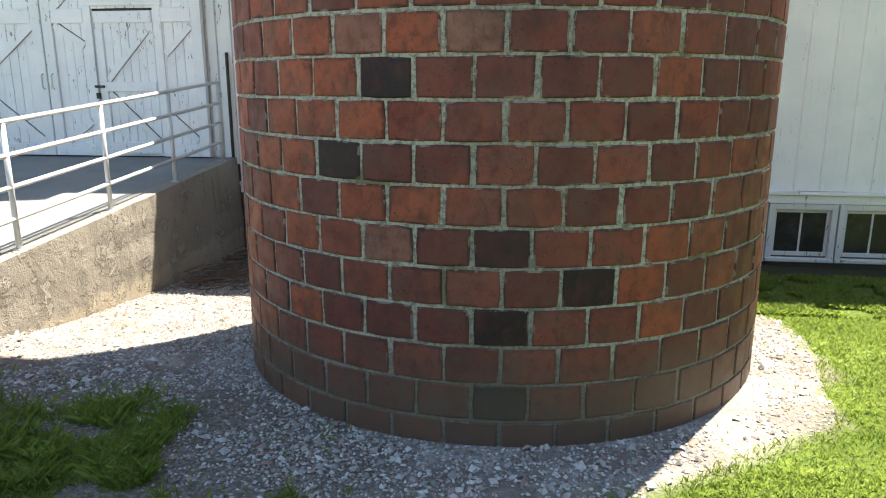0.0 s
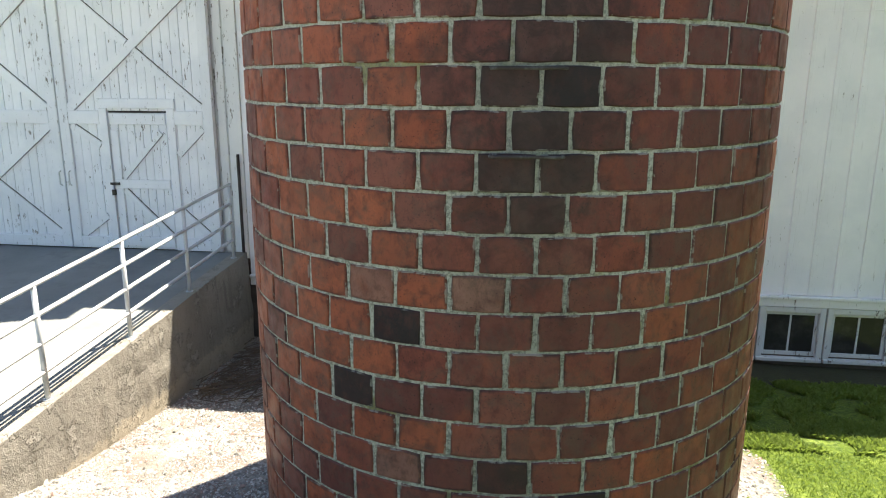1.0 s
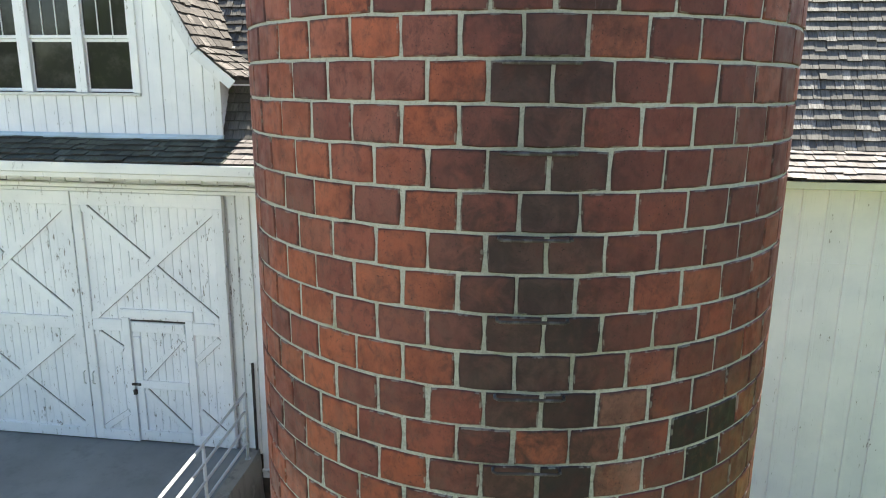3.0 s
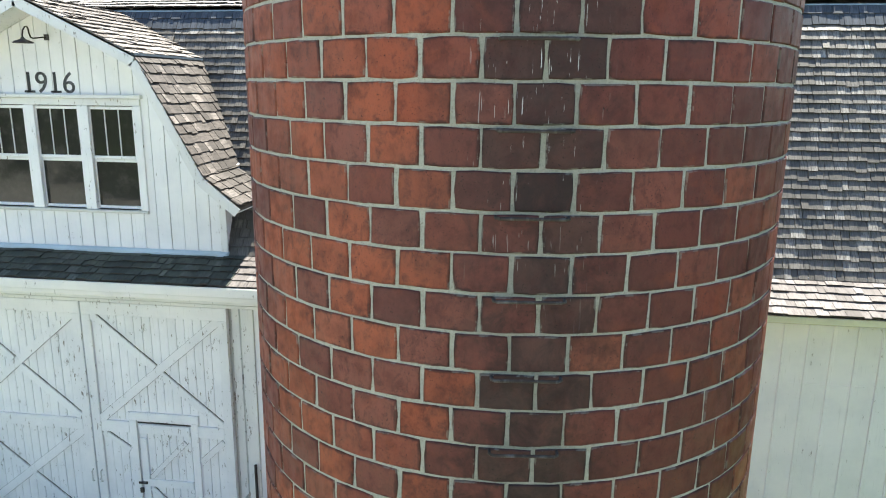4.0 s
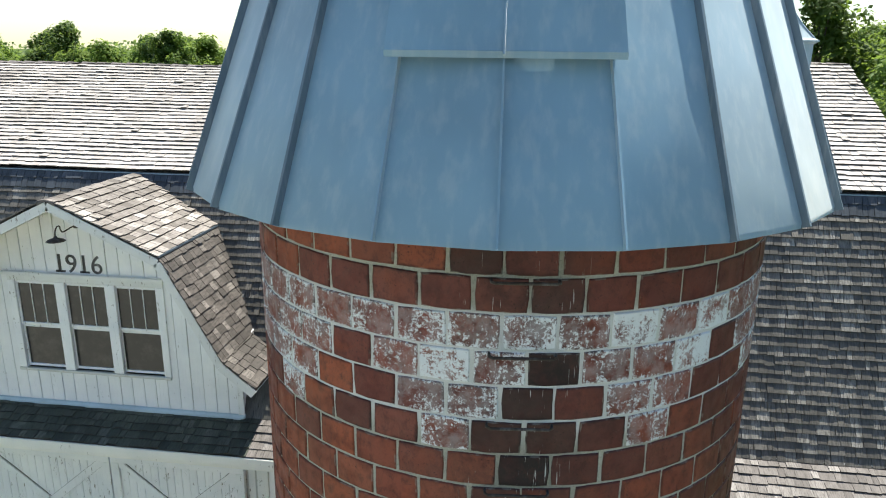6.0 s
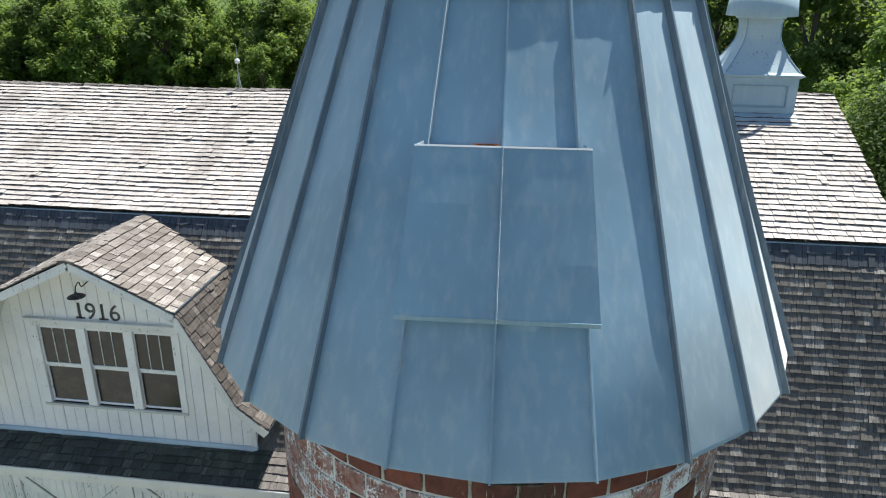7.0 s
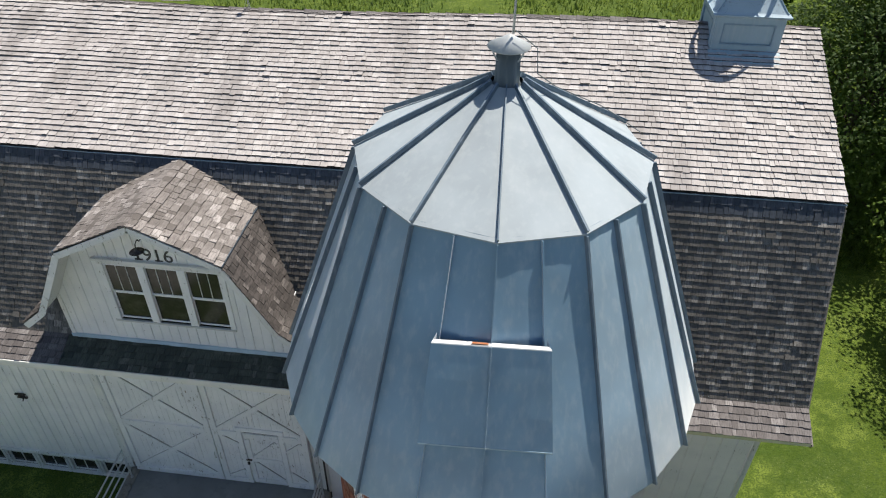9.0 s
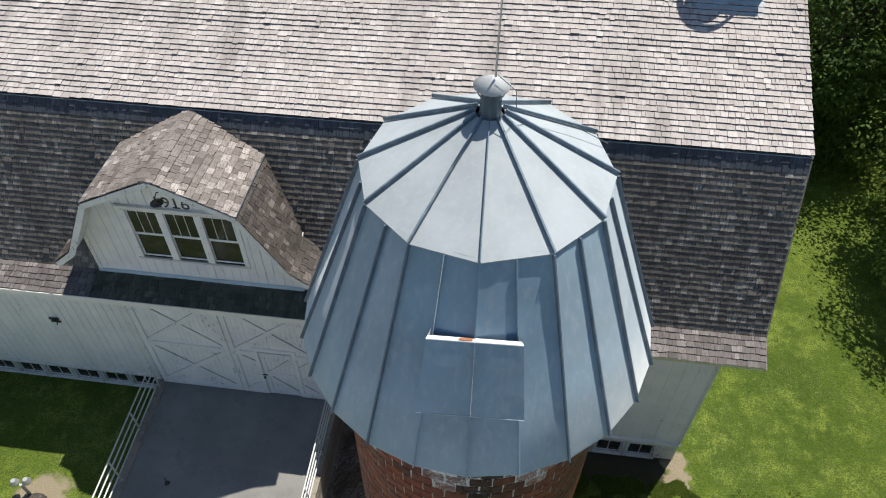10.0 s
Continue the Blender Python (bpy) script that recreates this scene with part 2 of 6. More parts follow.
def shingle_material(name, a, b, c, streak=0.5, island=True, rough=0.8):
    m = Nodes(name)
    r = m.rand(island)
    col = m.ramp(r, (0.0, a), (0.35, b), (0.72, b), (1.0, c))
    grain = m.noise(60, 4, 0.6, vec=m.pos((1, 0.12, 0.12)))
    blot = m.noise(0.9, 5, 0.6)
    col = m.mix(m.span(grain, 0.42, 0.7, 0.0, streak), col, tuple(v * 0.45 for v in a))
    col = m.mix(m.span(blot, 0.45, 0.7, 0.0, 0.45), col, tuple(v * 0.75 for v in a))
    fleck = m.noise(170, 3, 0.7, vec=m.pos((1, 0.10, 0.10)))
    col = m.mix(m.span(fleck, 0.50, 0.70, 0.0, streak * 0.7), col, tuple(v * 0.40 for v in a))
    run = m.noise(1.6, 6, 0.65, vec=m.pos((1, 0.16, 0.16)))
    col = m.mix(m.span(run, 0.47, 0.66, 0.0, 0.65), col, tuple(v * 0.6 for v in a))
    col = m.mix(m.span(m.noise(34, 6, 0.75), 0.60, 0.70, 0.0, 0.5), col, tuple(v * 0.35 for v in a))
    m.bump(grain, 0.5, 0.006)
    return m.done(col, rough)


# two tones of cedar: pale on the upper slope, dark on the lower
M_SHINGLE = shingle_material("pale cedar shingle", (0.35, 0.317, 0.304), (0.43, 0.396, 0.383), (0.52, 0.487, 0.473), 0.4)
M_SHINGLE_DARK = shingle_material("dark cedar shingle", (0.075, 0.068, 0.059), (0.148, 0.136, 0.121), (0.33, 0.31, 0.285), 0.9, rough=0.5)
M_SHINGLE_BROWN = shingle_material("brown cedar shingle", (0.100, 0.087, 0.085), (0.162, 0.145, 0.142), (0.30, 0.277, 0.272), 0.75)
M_SHINGLE_BROWN_1 = shingle_material("brown cedar shingle single", (0.100, 0.087, 0.085), (0.162, 0.145, 0.142), (0.30, 0.277, 0.272), 0.75, island=False)
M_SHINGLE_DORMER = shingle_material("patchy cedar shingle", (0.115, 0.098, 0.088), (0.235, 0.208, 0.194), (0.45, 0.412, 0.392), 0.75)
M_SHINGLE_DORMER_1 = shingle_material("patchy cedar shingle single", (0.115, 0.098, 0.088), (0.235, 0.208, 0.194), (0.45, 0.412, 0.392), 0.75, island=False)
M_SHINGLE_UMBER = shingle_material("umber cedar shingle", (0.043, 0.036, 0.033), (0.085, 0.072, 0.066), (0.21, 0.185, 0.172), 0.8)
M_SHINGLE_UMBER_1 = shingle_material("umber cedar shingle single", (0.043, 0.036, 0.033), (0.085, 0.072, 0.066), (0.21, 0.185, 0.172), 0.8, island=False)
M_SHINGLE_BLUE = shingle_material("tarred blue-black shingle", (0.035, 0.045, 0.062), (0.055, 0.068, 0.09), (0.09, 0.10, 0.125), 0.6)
# green with moss, and darkened by the dormer's shade put into the colour
M_SHINGLE_MOSS_SHADE = shingle_material("mossy cedar shingle with dormer shade", (0.040, 0.048, 0.039), (0.082, 0.094, 0.074), (0.165, 0.175, 0.145), 0.7)


def metal_material(name, base, rough, metal=0.0, dents=0.12, gloss=0.5):
    m = Nodes(name)
    # broad tone patches in the colour stand for soft reflections
    soft = m.noise(1.1, 3)
    col = m.mix(m.span(soft, 0.3, 0.7, 0.0, 1.0), base, tuple(v * 0.80 for v in base))
    chalk = m.math('MULTIPLY', m.span(m.noise(14, 5, 0.6, vec=m.pos((1, 1, 0.15))), 0.45, 0.7), 0.16)
    col = m.mix(chalk, col, (0.5, 0.52, 0.53))
    col = m.mix(m.span(m.noise(60, 4, 0.7), 0.70, 0.76, 0.0, 0.25), col, (0.12, 0.13, 0.13))
    m.bump(m.noise(1.6, 2, vec=m.pos((1, 1, 0.6))), dents, 0.05)
    return m.done(col, m.span(m.noise(3.5, 4), 0.3, 0.7, rough * 0.85, rough * 1.2), metal, gloss)


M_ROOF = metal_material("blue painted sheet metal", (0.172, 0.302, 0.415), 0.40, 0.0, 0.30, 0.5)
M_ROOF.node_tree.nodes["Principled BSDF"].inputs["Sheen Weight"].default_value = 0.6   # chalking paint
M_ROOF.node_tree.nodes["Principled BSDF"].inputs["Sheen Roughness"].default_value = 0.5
# same metal as the panels, with the cap's sunlit paleness put into the colour
M_CAP_SUNLIT = metal_material("blue sheet metal paled as sunlit", (0.36, 0.405, 0.435), 0.70, 0.0, 0.02, 0.35)
# lower seams' shade put into a darker paint, which the cap trim shares
M_SEAM = metal_material("blue folded seam", (0.105, 0.155, 0.205), 0.5)
M_FLASH = metal_material("blue-grey flashing", (0.20, 0.30, 0.38), 0.45)
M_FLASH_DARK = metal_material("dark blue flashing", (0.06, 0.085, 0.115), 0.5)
M_ZINC = metal_material("grey galvanised steel", (0.46, 0.48, 0.49), 0.42, 0.55)
M_PIPE = metal_material("dark weathered pipe", (0.10, 0.125, 0.14), 0.6)
M_HOOD = metal_material("pale weathered hood", (0.50, 0.52, 0.53), 0.55)
M_RAIL = metal_material("white painted pipe", (0.62, 0.63, 0.64), 0.45)
M_CUPOLA = metal_material("pale blue-grey painted wood", (0.30, 0.41, 0.48), 0.55)
M_FLASH_PALE = metal_material("pale blue flashing", (0.50, 0.62, 0.69), 0.5)
M_CUPOLA_FLAKED = paint_material("flaking pale blue paint", (0.33, 0.42, 0.48), 0.085, tint=(0.08, 0.09, 0.10))
M_IRON = metal_material("rusted iron", (0.055, 0.042, 0.036), 0.75, 0.3, 0.2)
M_BLACK = metal_material("black paint", (0.018, 0.018, 0.020), 0.5)
M_WHITE_METAL = metal_material("white sheet metal", (0.74, 0.75, 0.76), 0.4)
M_RUST = metal_material("rust stain", (0.36, 0.13, 0.05), 0.8)


def concrete_material(name, base, rough_look=0.0):
    m = Nodes(name)
    a, b, c = m.noise(0.8, 6, 0.6), m.noise(9, 6, 0.65), m.noise(80, 3)
    col = m.mix(m.span(a, 0.3, 0.7), base, tuple(v * 0.78 for v in base))
    col = m.mix(m.span(b, 0.55, 0.75, 0.0, 0.4), col, tuple(v * 0.55 for v in base))
    if rough_look:
        drip = m.noise(7, 5, 0.6, vec=m.pos((1, 1, 0.12)))
        col = m.mix(m.span(drip, 0.5, 0.72, 0.0, 0.6), col, (0.12, 0.105, 0.085))
        spall = m.span(m.noise(3.2, 7, 0.72), 0.56, 0.60)
        col = m.mix(m.math('MULTIPLY', spall, 0.55), col, (0.36, 0.33, 0.28))
        x, y, z = m.xyz()
        col = m.mix(m.span(m.math('ADD', z, m.math('MULTIPLY', b, 0.4)), 0.16, 0.24, 0.6, 0.0), col, (0.40, 0.34, 0.25))
        m.bump(m.math('ADD', m.math('ADD', b, m.math('MULTIPLY', spall, 0.8)), m.math('MULTIPLY', c, 0.3)), 0.9, 0.03)
    else:
        col = m.mix(m.span(m.noise(2.4, 7, 0.7), 0.5, 0.68, 0.0, 0.5), col, tuple(v * 0.6 for v in base))
        m.bump(m.math('ADD', b, m.math('MULTIPLY', c, 0.4)), 0.25, 0.006)
    return m.done(col, 0.88)


M_CONCRETE = concrete_material("broom-finished concrete", (0.205, 0.207, 0.198))
M_CONCRETE_OLD = concrete_material("spalled old concrete", (0.27, 0.245, 0.205), 1.0)


def glass_material():
    m = Nodes("dusty window glass")
    dust = m.noise(4, 6, 0.65)
    col = m.mix(m.span(dust, 0.45, 0.75, 0.0, 0.35), (0.030, 0.029, 0.026), (0.11, 0.105, 0.09))
    return m.done(col, m.span(dust, 0.35, 0.8, 0.03, 0.22), 0.0, 0.36)


M_GLASS = glass_material()


def plain(name, base, rough=0.8, scale=8.0, depth=0.35, spread=0.35, island=False):
    m = Nodes(name)
    a = m.noise(scale, 5)
    col = m.mix(m.span(a, 0.3, 0.7), base, tuple(v * (1 - spread) for v in base))
    if island:
        col = m.mix(m.span(m.rand(True), 0, 1, 0, 0.75), col, tuple(v * 0.42 for v in base))
    m.bump(a, depth, 0.01)
    return m.done(col, rough)


M_DARKWOOD = plain("old dark timber", (0.10, 0.08, 0.06))
M_TWIG = plain("dry twigs", (0.16, 0.115, 0.075), island=True)
# weathered butts, blackened so the shadow line of each course is in the colour
M_GAP_SHADE = plain("dark end grain and gap shade", (0.05, 0.045, 0.04), 0.9, 20)
M_BARK = plain("bark", (0.10, 0.08, 0.06), 0.9, 14, 0.8)
M_GREYWOOD = plain("grey weathered timber", (0.24, 0.22, 0.19), 0.85, 10)


def stone_material():
    m = Nodes("crushed limestone chips")
    r = m.rand(True)
    col = m.ramp(r, (0.0, (0.125, 0.118, 0.105)), (0.3, (0.27, 0.258, 0.235)), (0.6, (0.40, 0.385, 0.355)), (0.80, (0.56, 0.545, 0.51)), (0.84, (0.33, 0.225, 0.19)), (1.0, (0.27, 0.165, 0.135)))
    col = m.mix(m.span(m.noise(60, 4), 0.45, 0.7, 0, 0.3), col, (0.2, 0.19, 0.18))
    return m.done(col, 0.85)


M_STONE = stone_material()


def leaf_material(name, a, b, c):
    m = Nodes(name)
    col = m.ramp(m.rand(True), (0.0, a), (0.5, b), (1.0, c))
    col = m.mix(m.span(m.noise(0.5, 3), 0.3, 0.7, 0.0, 0.5), col, a)
    m.bsdf.inputs["Transmission Weight"].default_value = 0.0
    m.done(col, 0.6, 0.0, 0.3)
    tr = m.t.nodes.new("ShaderNodeBsdfTranslucent")
    m.t.links.new(m.mix(0.5, col, (0.30, 0.40, 0.07)), tr.inputs["Color"])
    mx = m.t.nodes.new("ShaderNodeMixShader")
    mx.inputs[0].default_value = 0.55
    out = m.t.nodes["Material Output"]
    m.t.links.new(m.bsdf.outputs[0], mx.inputs[1])
    m.t.links.new(tr.outputs[0], mx.inputs[2])
    m.t.links.new(mx.outputs[0], out.inputs["Surface"])
    return m.mat


M_LEAF = [leaf_material("summer leaves", (0.085, 0.145, 0.027), (0.15, 0.235, 0.046), (0.24, 0.32, 0.08)),
          leaf_material("deep green leaves", (0.040, 0.074, 0.020), (0.074, 0.124, 0.032), (0.13, 0.185, 0.052)),
          leaf_material("yellow-green leaves", (0.095, 0.145, 0.027), (0.15, 0.22, 0.042), (0.22, 0.295, 0.075)),
          leaf_material("silvery leaves", (0.065, 0.09, 0.05), (0.11, 0.14, 0.085), (0.19, 0.22, 0.15))]
# distance haze is put into this lighter, greyer green
M_LEAF_HAZE = leaf_material("distant leaves paled by haze", (0.115, 0.165, 0.06), (0.17, 0.235, 0.09), (0.25, 0.32, 0.14))
M_MEADOW = leaf_material("meadow grass", (0.050, 0.085, 0.018), (0.085, 0.135, 0.030), (0.16, 0.20, 0.07))
M_GRASS = leaf_material("grass blades", (0.080, 0.125, 0.020), (0.150, 0.215, 0.036), (0.25, 0.31, 0.09))


def ground_material():
    m = Nodes("ground")
    x, y, z = m.xyz()
    big, mid, fine = m.noise(0.13, 5), m.noise(1.4, 6, 0.6), m.noise(22, 5, 0.65)
    grass = m.mix(m.span(big, 0.35, 0.65), (0.048, 0.080, 0.008), (0.098, 0.138, 0.014))
    grass = m.mix(m.span(mid, 0.42, 0.66, 0.0, 0.85), grass, (0.155, 0.20, 0.034))
    grass = m.mix(m.span(m.noise(5.5, 6, 0.7), 0.46, 0.64, 0.0, 0.8), grass, (0.040, 0.075, 0.012))
    grass = m.mix(m.math('MULTIPLY', m.span(m.noise(40, 4, 0.75), 0.58, 0.68), m.span(m.noise(0.45, 5, 0.65), 0.48, 0.60)), grass, (0.33, 0.34, 0.19))
    grass = m.mix(m.span(m.noise(11, 5, 0.7), 0.48, 0.68, 0.0, 0.55), grass, (0.17, 0.21, 0.045))
    grass = m.mix(m.span(fine, 0.42, 0.62, 0.0, 0.8), grass, (0.026, 0.052, 0.006))
    grass = m.mix(m.span(m.noise(60, 4, 0.7), 0.58, 0.70, 0.0, 0.5), grass, (0.20, 0.25, 0.06))
    grass = m.mix(m.math('MULTIPLY', m.span(m.noise(0.8, 7, 0.75), 0.45, 0.62), m.span(y, 22.0, 30.0, 0.0, 0.75)), grass, (0.045, 0.075, 0.012))
    # worn gravel and earth round the foot of the silo and along the ramp
    dx, dy = m.math('SUBTRACT', x, 0.016), m.math('SUBTRACT', y, 5.43)
    dist = m.math('SQRT', m.math('ADD', m.math('MULTIPLY', dx, dx), m.math('MULTIPLY', dy, dy)))
    edge = m.math('ADD', dist, m.math('MULTIPLY', m.math('SUBTRACT', mid, 0.5), 0.9))
    ring = m.span(edge, 2.36, 2.60, 1.0, 0.0)
    left = m.math('MULTIPLY', m.span(m.math('ADD', x, m.math('MULTIPLY', mid, 1.0)), 0.9, 1.5, 1.0, 0.0),
                  m.span(m.math('ADD', m.math('ADD', y, m.span(x, -2.1, -1.2, 0.0, 0.85)), m.math('MULTIPLY', mid, 1.0)), 3.75, 4.05))
    left = m.math('MULTIPLY', left, m.math('MULTIPLY', m.span(x, -4.6, -4.2), m.span(y, 9.4, 9.8, 1.0, 0.0)))
    bare = m.math('MAXIMUM', ring, left)
    chips = m.voronoi(52, out="Color")
    gravel = m.mix(chips, (0.19, 0.176, 0.155), (0.42, 0.395, 0.355))
    gravel = m.mix(m.span(mid, 0.42, 0.60, 0.9, 0.1), gravel, (0.165, 0.135, 0.115))
    col = m.mix(bare, grass, gravel)
    # the unseen gravelled farmyard in front, made pale to bounce light onto the walls
    yard = m.span(m.math('ADD', y, m.math('MULTIPLY', mid, 2.0)), -5.0, -3.0, 1.0, 0.0)
    yard = m.math('MULTIPLY', yard, m.span(y, -70.0, -60.0))
    drive = m.math('MULTIPLY', m.span(m.math('ADD', x, mid), -10.6, -9.6, 1.0, 0.0), m.span(m.math('ADD', y, m.math('MULTIPLY', mid, 2.0)), 3.2, 4.2, 1.0, 0.0))
    yard = m.math('MAXIMUM', yard, m.math('MULTIPLY', drive, m.span(y, -70.0, -60.0)))
    col = m.mix(yard, col, m.mix(mid, (0.36, 0.345, 0.312), (0.48, 0.462, 0.425)))
    # damp dark soil between lawn and barn
    damp = m.math('MULTIPLY', m.span(m.math('ADD', y, m.math('MULTIPLY', mid, 1.6)), 8.6, 9.4), m.math('MULTIPLY', m.span(x, 0.5, 1.5), m.span(y, 12.0, 12.5, 1.0, 0.0)))
    damp = m.math('MULTIPLY', damp, m.span(x, 5.3, 5.6, 1.0, 0.0))
    col = m.mix(m.math('MULTIPLY', damp, 0.85), col, m.mix(fine, (0.030, 0.026, 0.020), (0.065, 0.055, 0.04)))
    # thin earth under the weeds beside the silo
    ex, ey = m.math('SUBTRACT', x, -1.9), m.math('SUBTRACT', y, 2.6)
    thin = m.math('SQRT', m.math('ADD', m.math('MULTIPLY', ex, ex), m.math('MULTIPLY', ey, ey)))
    thin = m.math('ADD', thin, m.math('MULTIPLY', m.math('SUBTRACT', mid, 0.5), 1.6))
    col = m.mix(m.span(thin, 1.4, 2.1, 0.9, 0.0), col, m.mix(m.math('MULTIPLY', m.span(m.noise(45, 4, 0.7), 0.35, 0.7), m.span(chips, 0.0, 1.0, 0.4, 1.0)), (0.095, 0.08, 0.062), (0.30, 0.265, 0.225)))
    # trodden earth by the corner of the barn and by the yard light
    for px, py, pr in ((5.75, 8.85, 0.42), (5.72, 9.25, 0.40), (-10.9, 5.6, 0.85)):
        ax, ay = m.math('SUBTRACT', x, px), m.math('SUBTRACT', y, py)
        q = m.math('SQRT', m.math('ADD', m.math('MULTIPLY', ax, ax), m.math('MULTIPLY', ay, ay)))
        q = m.math('ADD', q, m.math('MULTIPLY', m.math('SUBTRACT', mid, 0.5), 1.2))
        col = m.mix(m.span(q, pr * 0.7, pr, 0.9, 0.0), col, m.mix(fine, (0.17, 0.14, 0.10), (0.32, 0.27, 0.20)))
    m.bump(m.math('ADD', fine, m.math('MULTIPLY', mid, 0.6)), 0.8, 0.05)
    return m.done(col, 0.95, 0.0, 0.2)


M_GROUND = ground_material()
M_TRACK = plain("pale gravel track", (0.36, 0.335, 0.295), 0.95, 3, 0.3, 0.25)

# ---- mesh helpers ----
class Shape:
    """Collects corners and faces for one mesh."""
    def __init__(self):
        self.v, self.f, self.ends = [], [], []

    def add(self, verts, faces):
        n = len(self.v)
        self.v.extend(tuple(p) for p in verts)
        self.f.extend(tuple(i + n for i in f) for f in faces)
        return self

    def box(self, x0, x1, y0, y1, z0, z1):
        return self.prism([(x0, z0), (x1, z0), (x1, z1), (x0, z1)], y0, y1)

    def prism(self, poly, y0, y1, c=0.0):
        """A polygon in x, z (anticlockwise seen from -y), from y0 (front) to y1; c: chamfer of the front edge."""
        n = len(poly)
        verts, faces = [], []
        if c:
            cx, cz = sum(p[0] for p in poly) / n, sum(p[1] for p in poly) / n
            ins = []
            for px, pz in poly:
                ins.append((px - math.copysign(min(c, abs(px - cx)), px - cx), pz - math.copysign(min(c, abs(pz - cz)), pz - cz)))
            verts = [(px, y0, pz) for px, pz in ins] + [(px, y0 + c, pz) for px, pz in poly] + [(px, y1, pz) for px, pz in poly]
            faces = [tuple(range(n))]
            for a in range(n):
                b = (a + 1) % n
                faces += [(a, n + a, n + b, b), (n + a, 2 * n + a, 2 * n + b, n + b)]
            faces.append(tuple(range(3 * n - 1, 2 * n - 1, -1)))
        else:
            verts = [(px, y0, pz) for px, pz in poly] + [(px, y1, pz) for px, pz in poly]
            faces = [tuple(range(n)), tuple(range(2 * n - 1, n - 1, -1))]
            for a in range(n):
                b = (a + 1) % n
                faces.append((a, n + a, n + b, b))
        return self.add(verts, faces)

    def bar(self, a, b, w, d, up=(0, -1, 0)):
        """A straight square bar from a to b, w wide, d deep along up."""
        a, b, up = Vector(a), Vector(b), Vector(up)
        t = (b - a).normalized()
        s = t.cross(up).normalized() * (w / 2)
        u = s.cross(t).normalized() * (d / 2)
        q = [a - s - u, a + s - u, a + s + u, a - s + u, b - s - u, b + s - u, b + s + u, b - s + u]
        return self.add(q, [(3, 2, 1, 0), (4, 5, 6, 7), (0, 1, 5, 4), (1, 2, 6, 5), (2, 3, 7, 6), (3, 0, 4, 7)])

    def tube(self, points, r, seg=10, cap=True):
        pts = [Vector(p) for p in points]
        rings, base = [], len(self.v)
        ref = Vector((0.3, 0.2, 0.93))
        for i, p in enumerate(pts):
            t = (pts[min(i + 1, len(pts) - 1)] - pts[max(i - 1, 0)]).normalized()
            s = t.cross(ref if abs(t.dot(ref)) < 0.97 else Vector((1, 0, 0))).normalized()
            u = t.cross(s)
            rr = r[i] if isinstance(r, (list, tuple)) else r
            rings.append([p + (s * math.cos(k * math.tau / seg) + u * math.sin(k * math.tau / seg)) * rr for k in range(seg)])
        verts = [q for ring in rings for q in ring]
        faces = []
        for i in range(len(rings) - 1):
            for k in range(seg):
                a, b = i * seg + k, i * seg + (k + 1) % seg
                faces.append((a, b, b + seg, a + seg))
        if cap:
            faces += [tuple(range(seg - 1, -1, -1)), tuple(len(verts) - seg + k for k in range(seg))]
        return self.add(verts, faces)

    def lathe(self, profile, centre, seg=24, start=0.0):
        cx, cy = centre
        verts = [(cx + r * math.cos(start + k * math.tau / seg), cy + r * math.sin(start + k * math.tau / seg), z) for r, z in profile for k in range(seg)]
        faces = []
        for i in range(len(profile) - 1):
            for k in range(seg):
                a, b = i * seg + k, i * seg + (k + 1) % seg
                faces.append((a, b, b + seg, a + seg))
        return self.add(verts, faces)

    def mesh(self, name, material, smooth=False):
        me = bpy.data.meshes.new(name)
        me.from_pydata(self.v, [], self.f)
        me.materials.append(material)
        if self.ends:
            me.materials.append(M_GAP_SHADE)
            for i in self.ends:
                me.polygons[i].material_index = 1
        me.update()
        if smooth:
            me.polygons.foreach_set("use_smooth", [True] * len(me.polygons))
        return me


def part(name, shape, material, parent=None, label="", smooth=False):
    me = shape if isinstance(shape, bpy.types.Mesh) else shape.mesh(name, material, smooth)
    ob = new(name, me)
    if parent is not None:
        ob.parent = parent
    if label:
        ob["label"] = label
    return ob


def thing(name, label, category, group="", kind="", at=(0, 0, 0)):
    ob = new(name)
    ob.location = at
    ob.empty_display_size = 0.2
    return tagged(ob, label, category, group, kind)


def sstep(a, b, v):
    k = min(1.0, max(0.0, (v - a) / (b - a)))
    return k * k * (3 - 2 * k)


def terrain(x, y):
    k = sstep(-3.0, 0.5, x)
    z = -0.33 * (k * sstep(5.0, 9.2, y) + (1 - k) * sstep(3.6, 8.8, y))
    z += 0.34 * sstep(5.4, 3.0, y) * sstep(-2.2, -4.2, x)
    z += 0.75 * sstep(-4.2, -8.6, x) * sstep(-8.0, 6.0, y) * sstep(40, 16, y)
    z -= 0.25 * sstep(20, 45, y)
    far = math.hypot(x, y - 10)
    z += 5.0 * sstep(120, 420, far) * (0.5 + 0.5 * noise.noise(Vector((x * 0.004, y * 0.004, 0.3))))
    z += 0.03 * noise.noise(Vector((x * 0.5, y * 0.5, 1.7)))
    return z

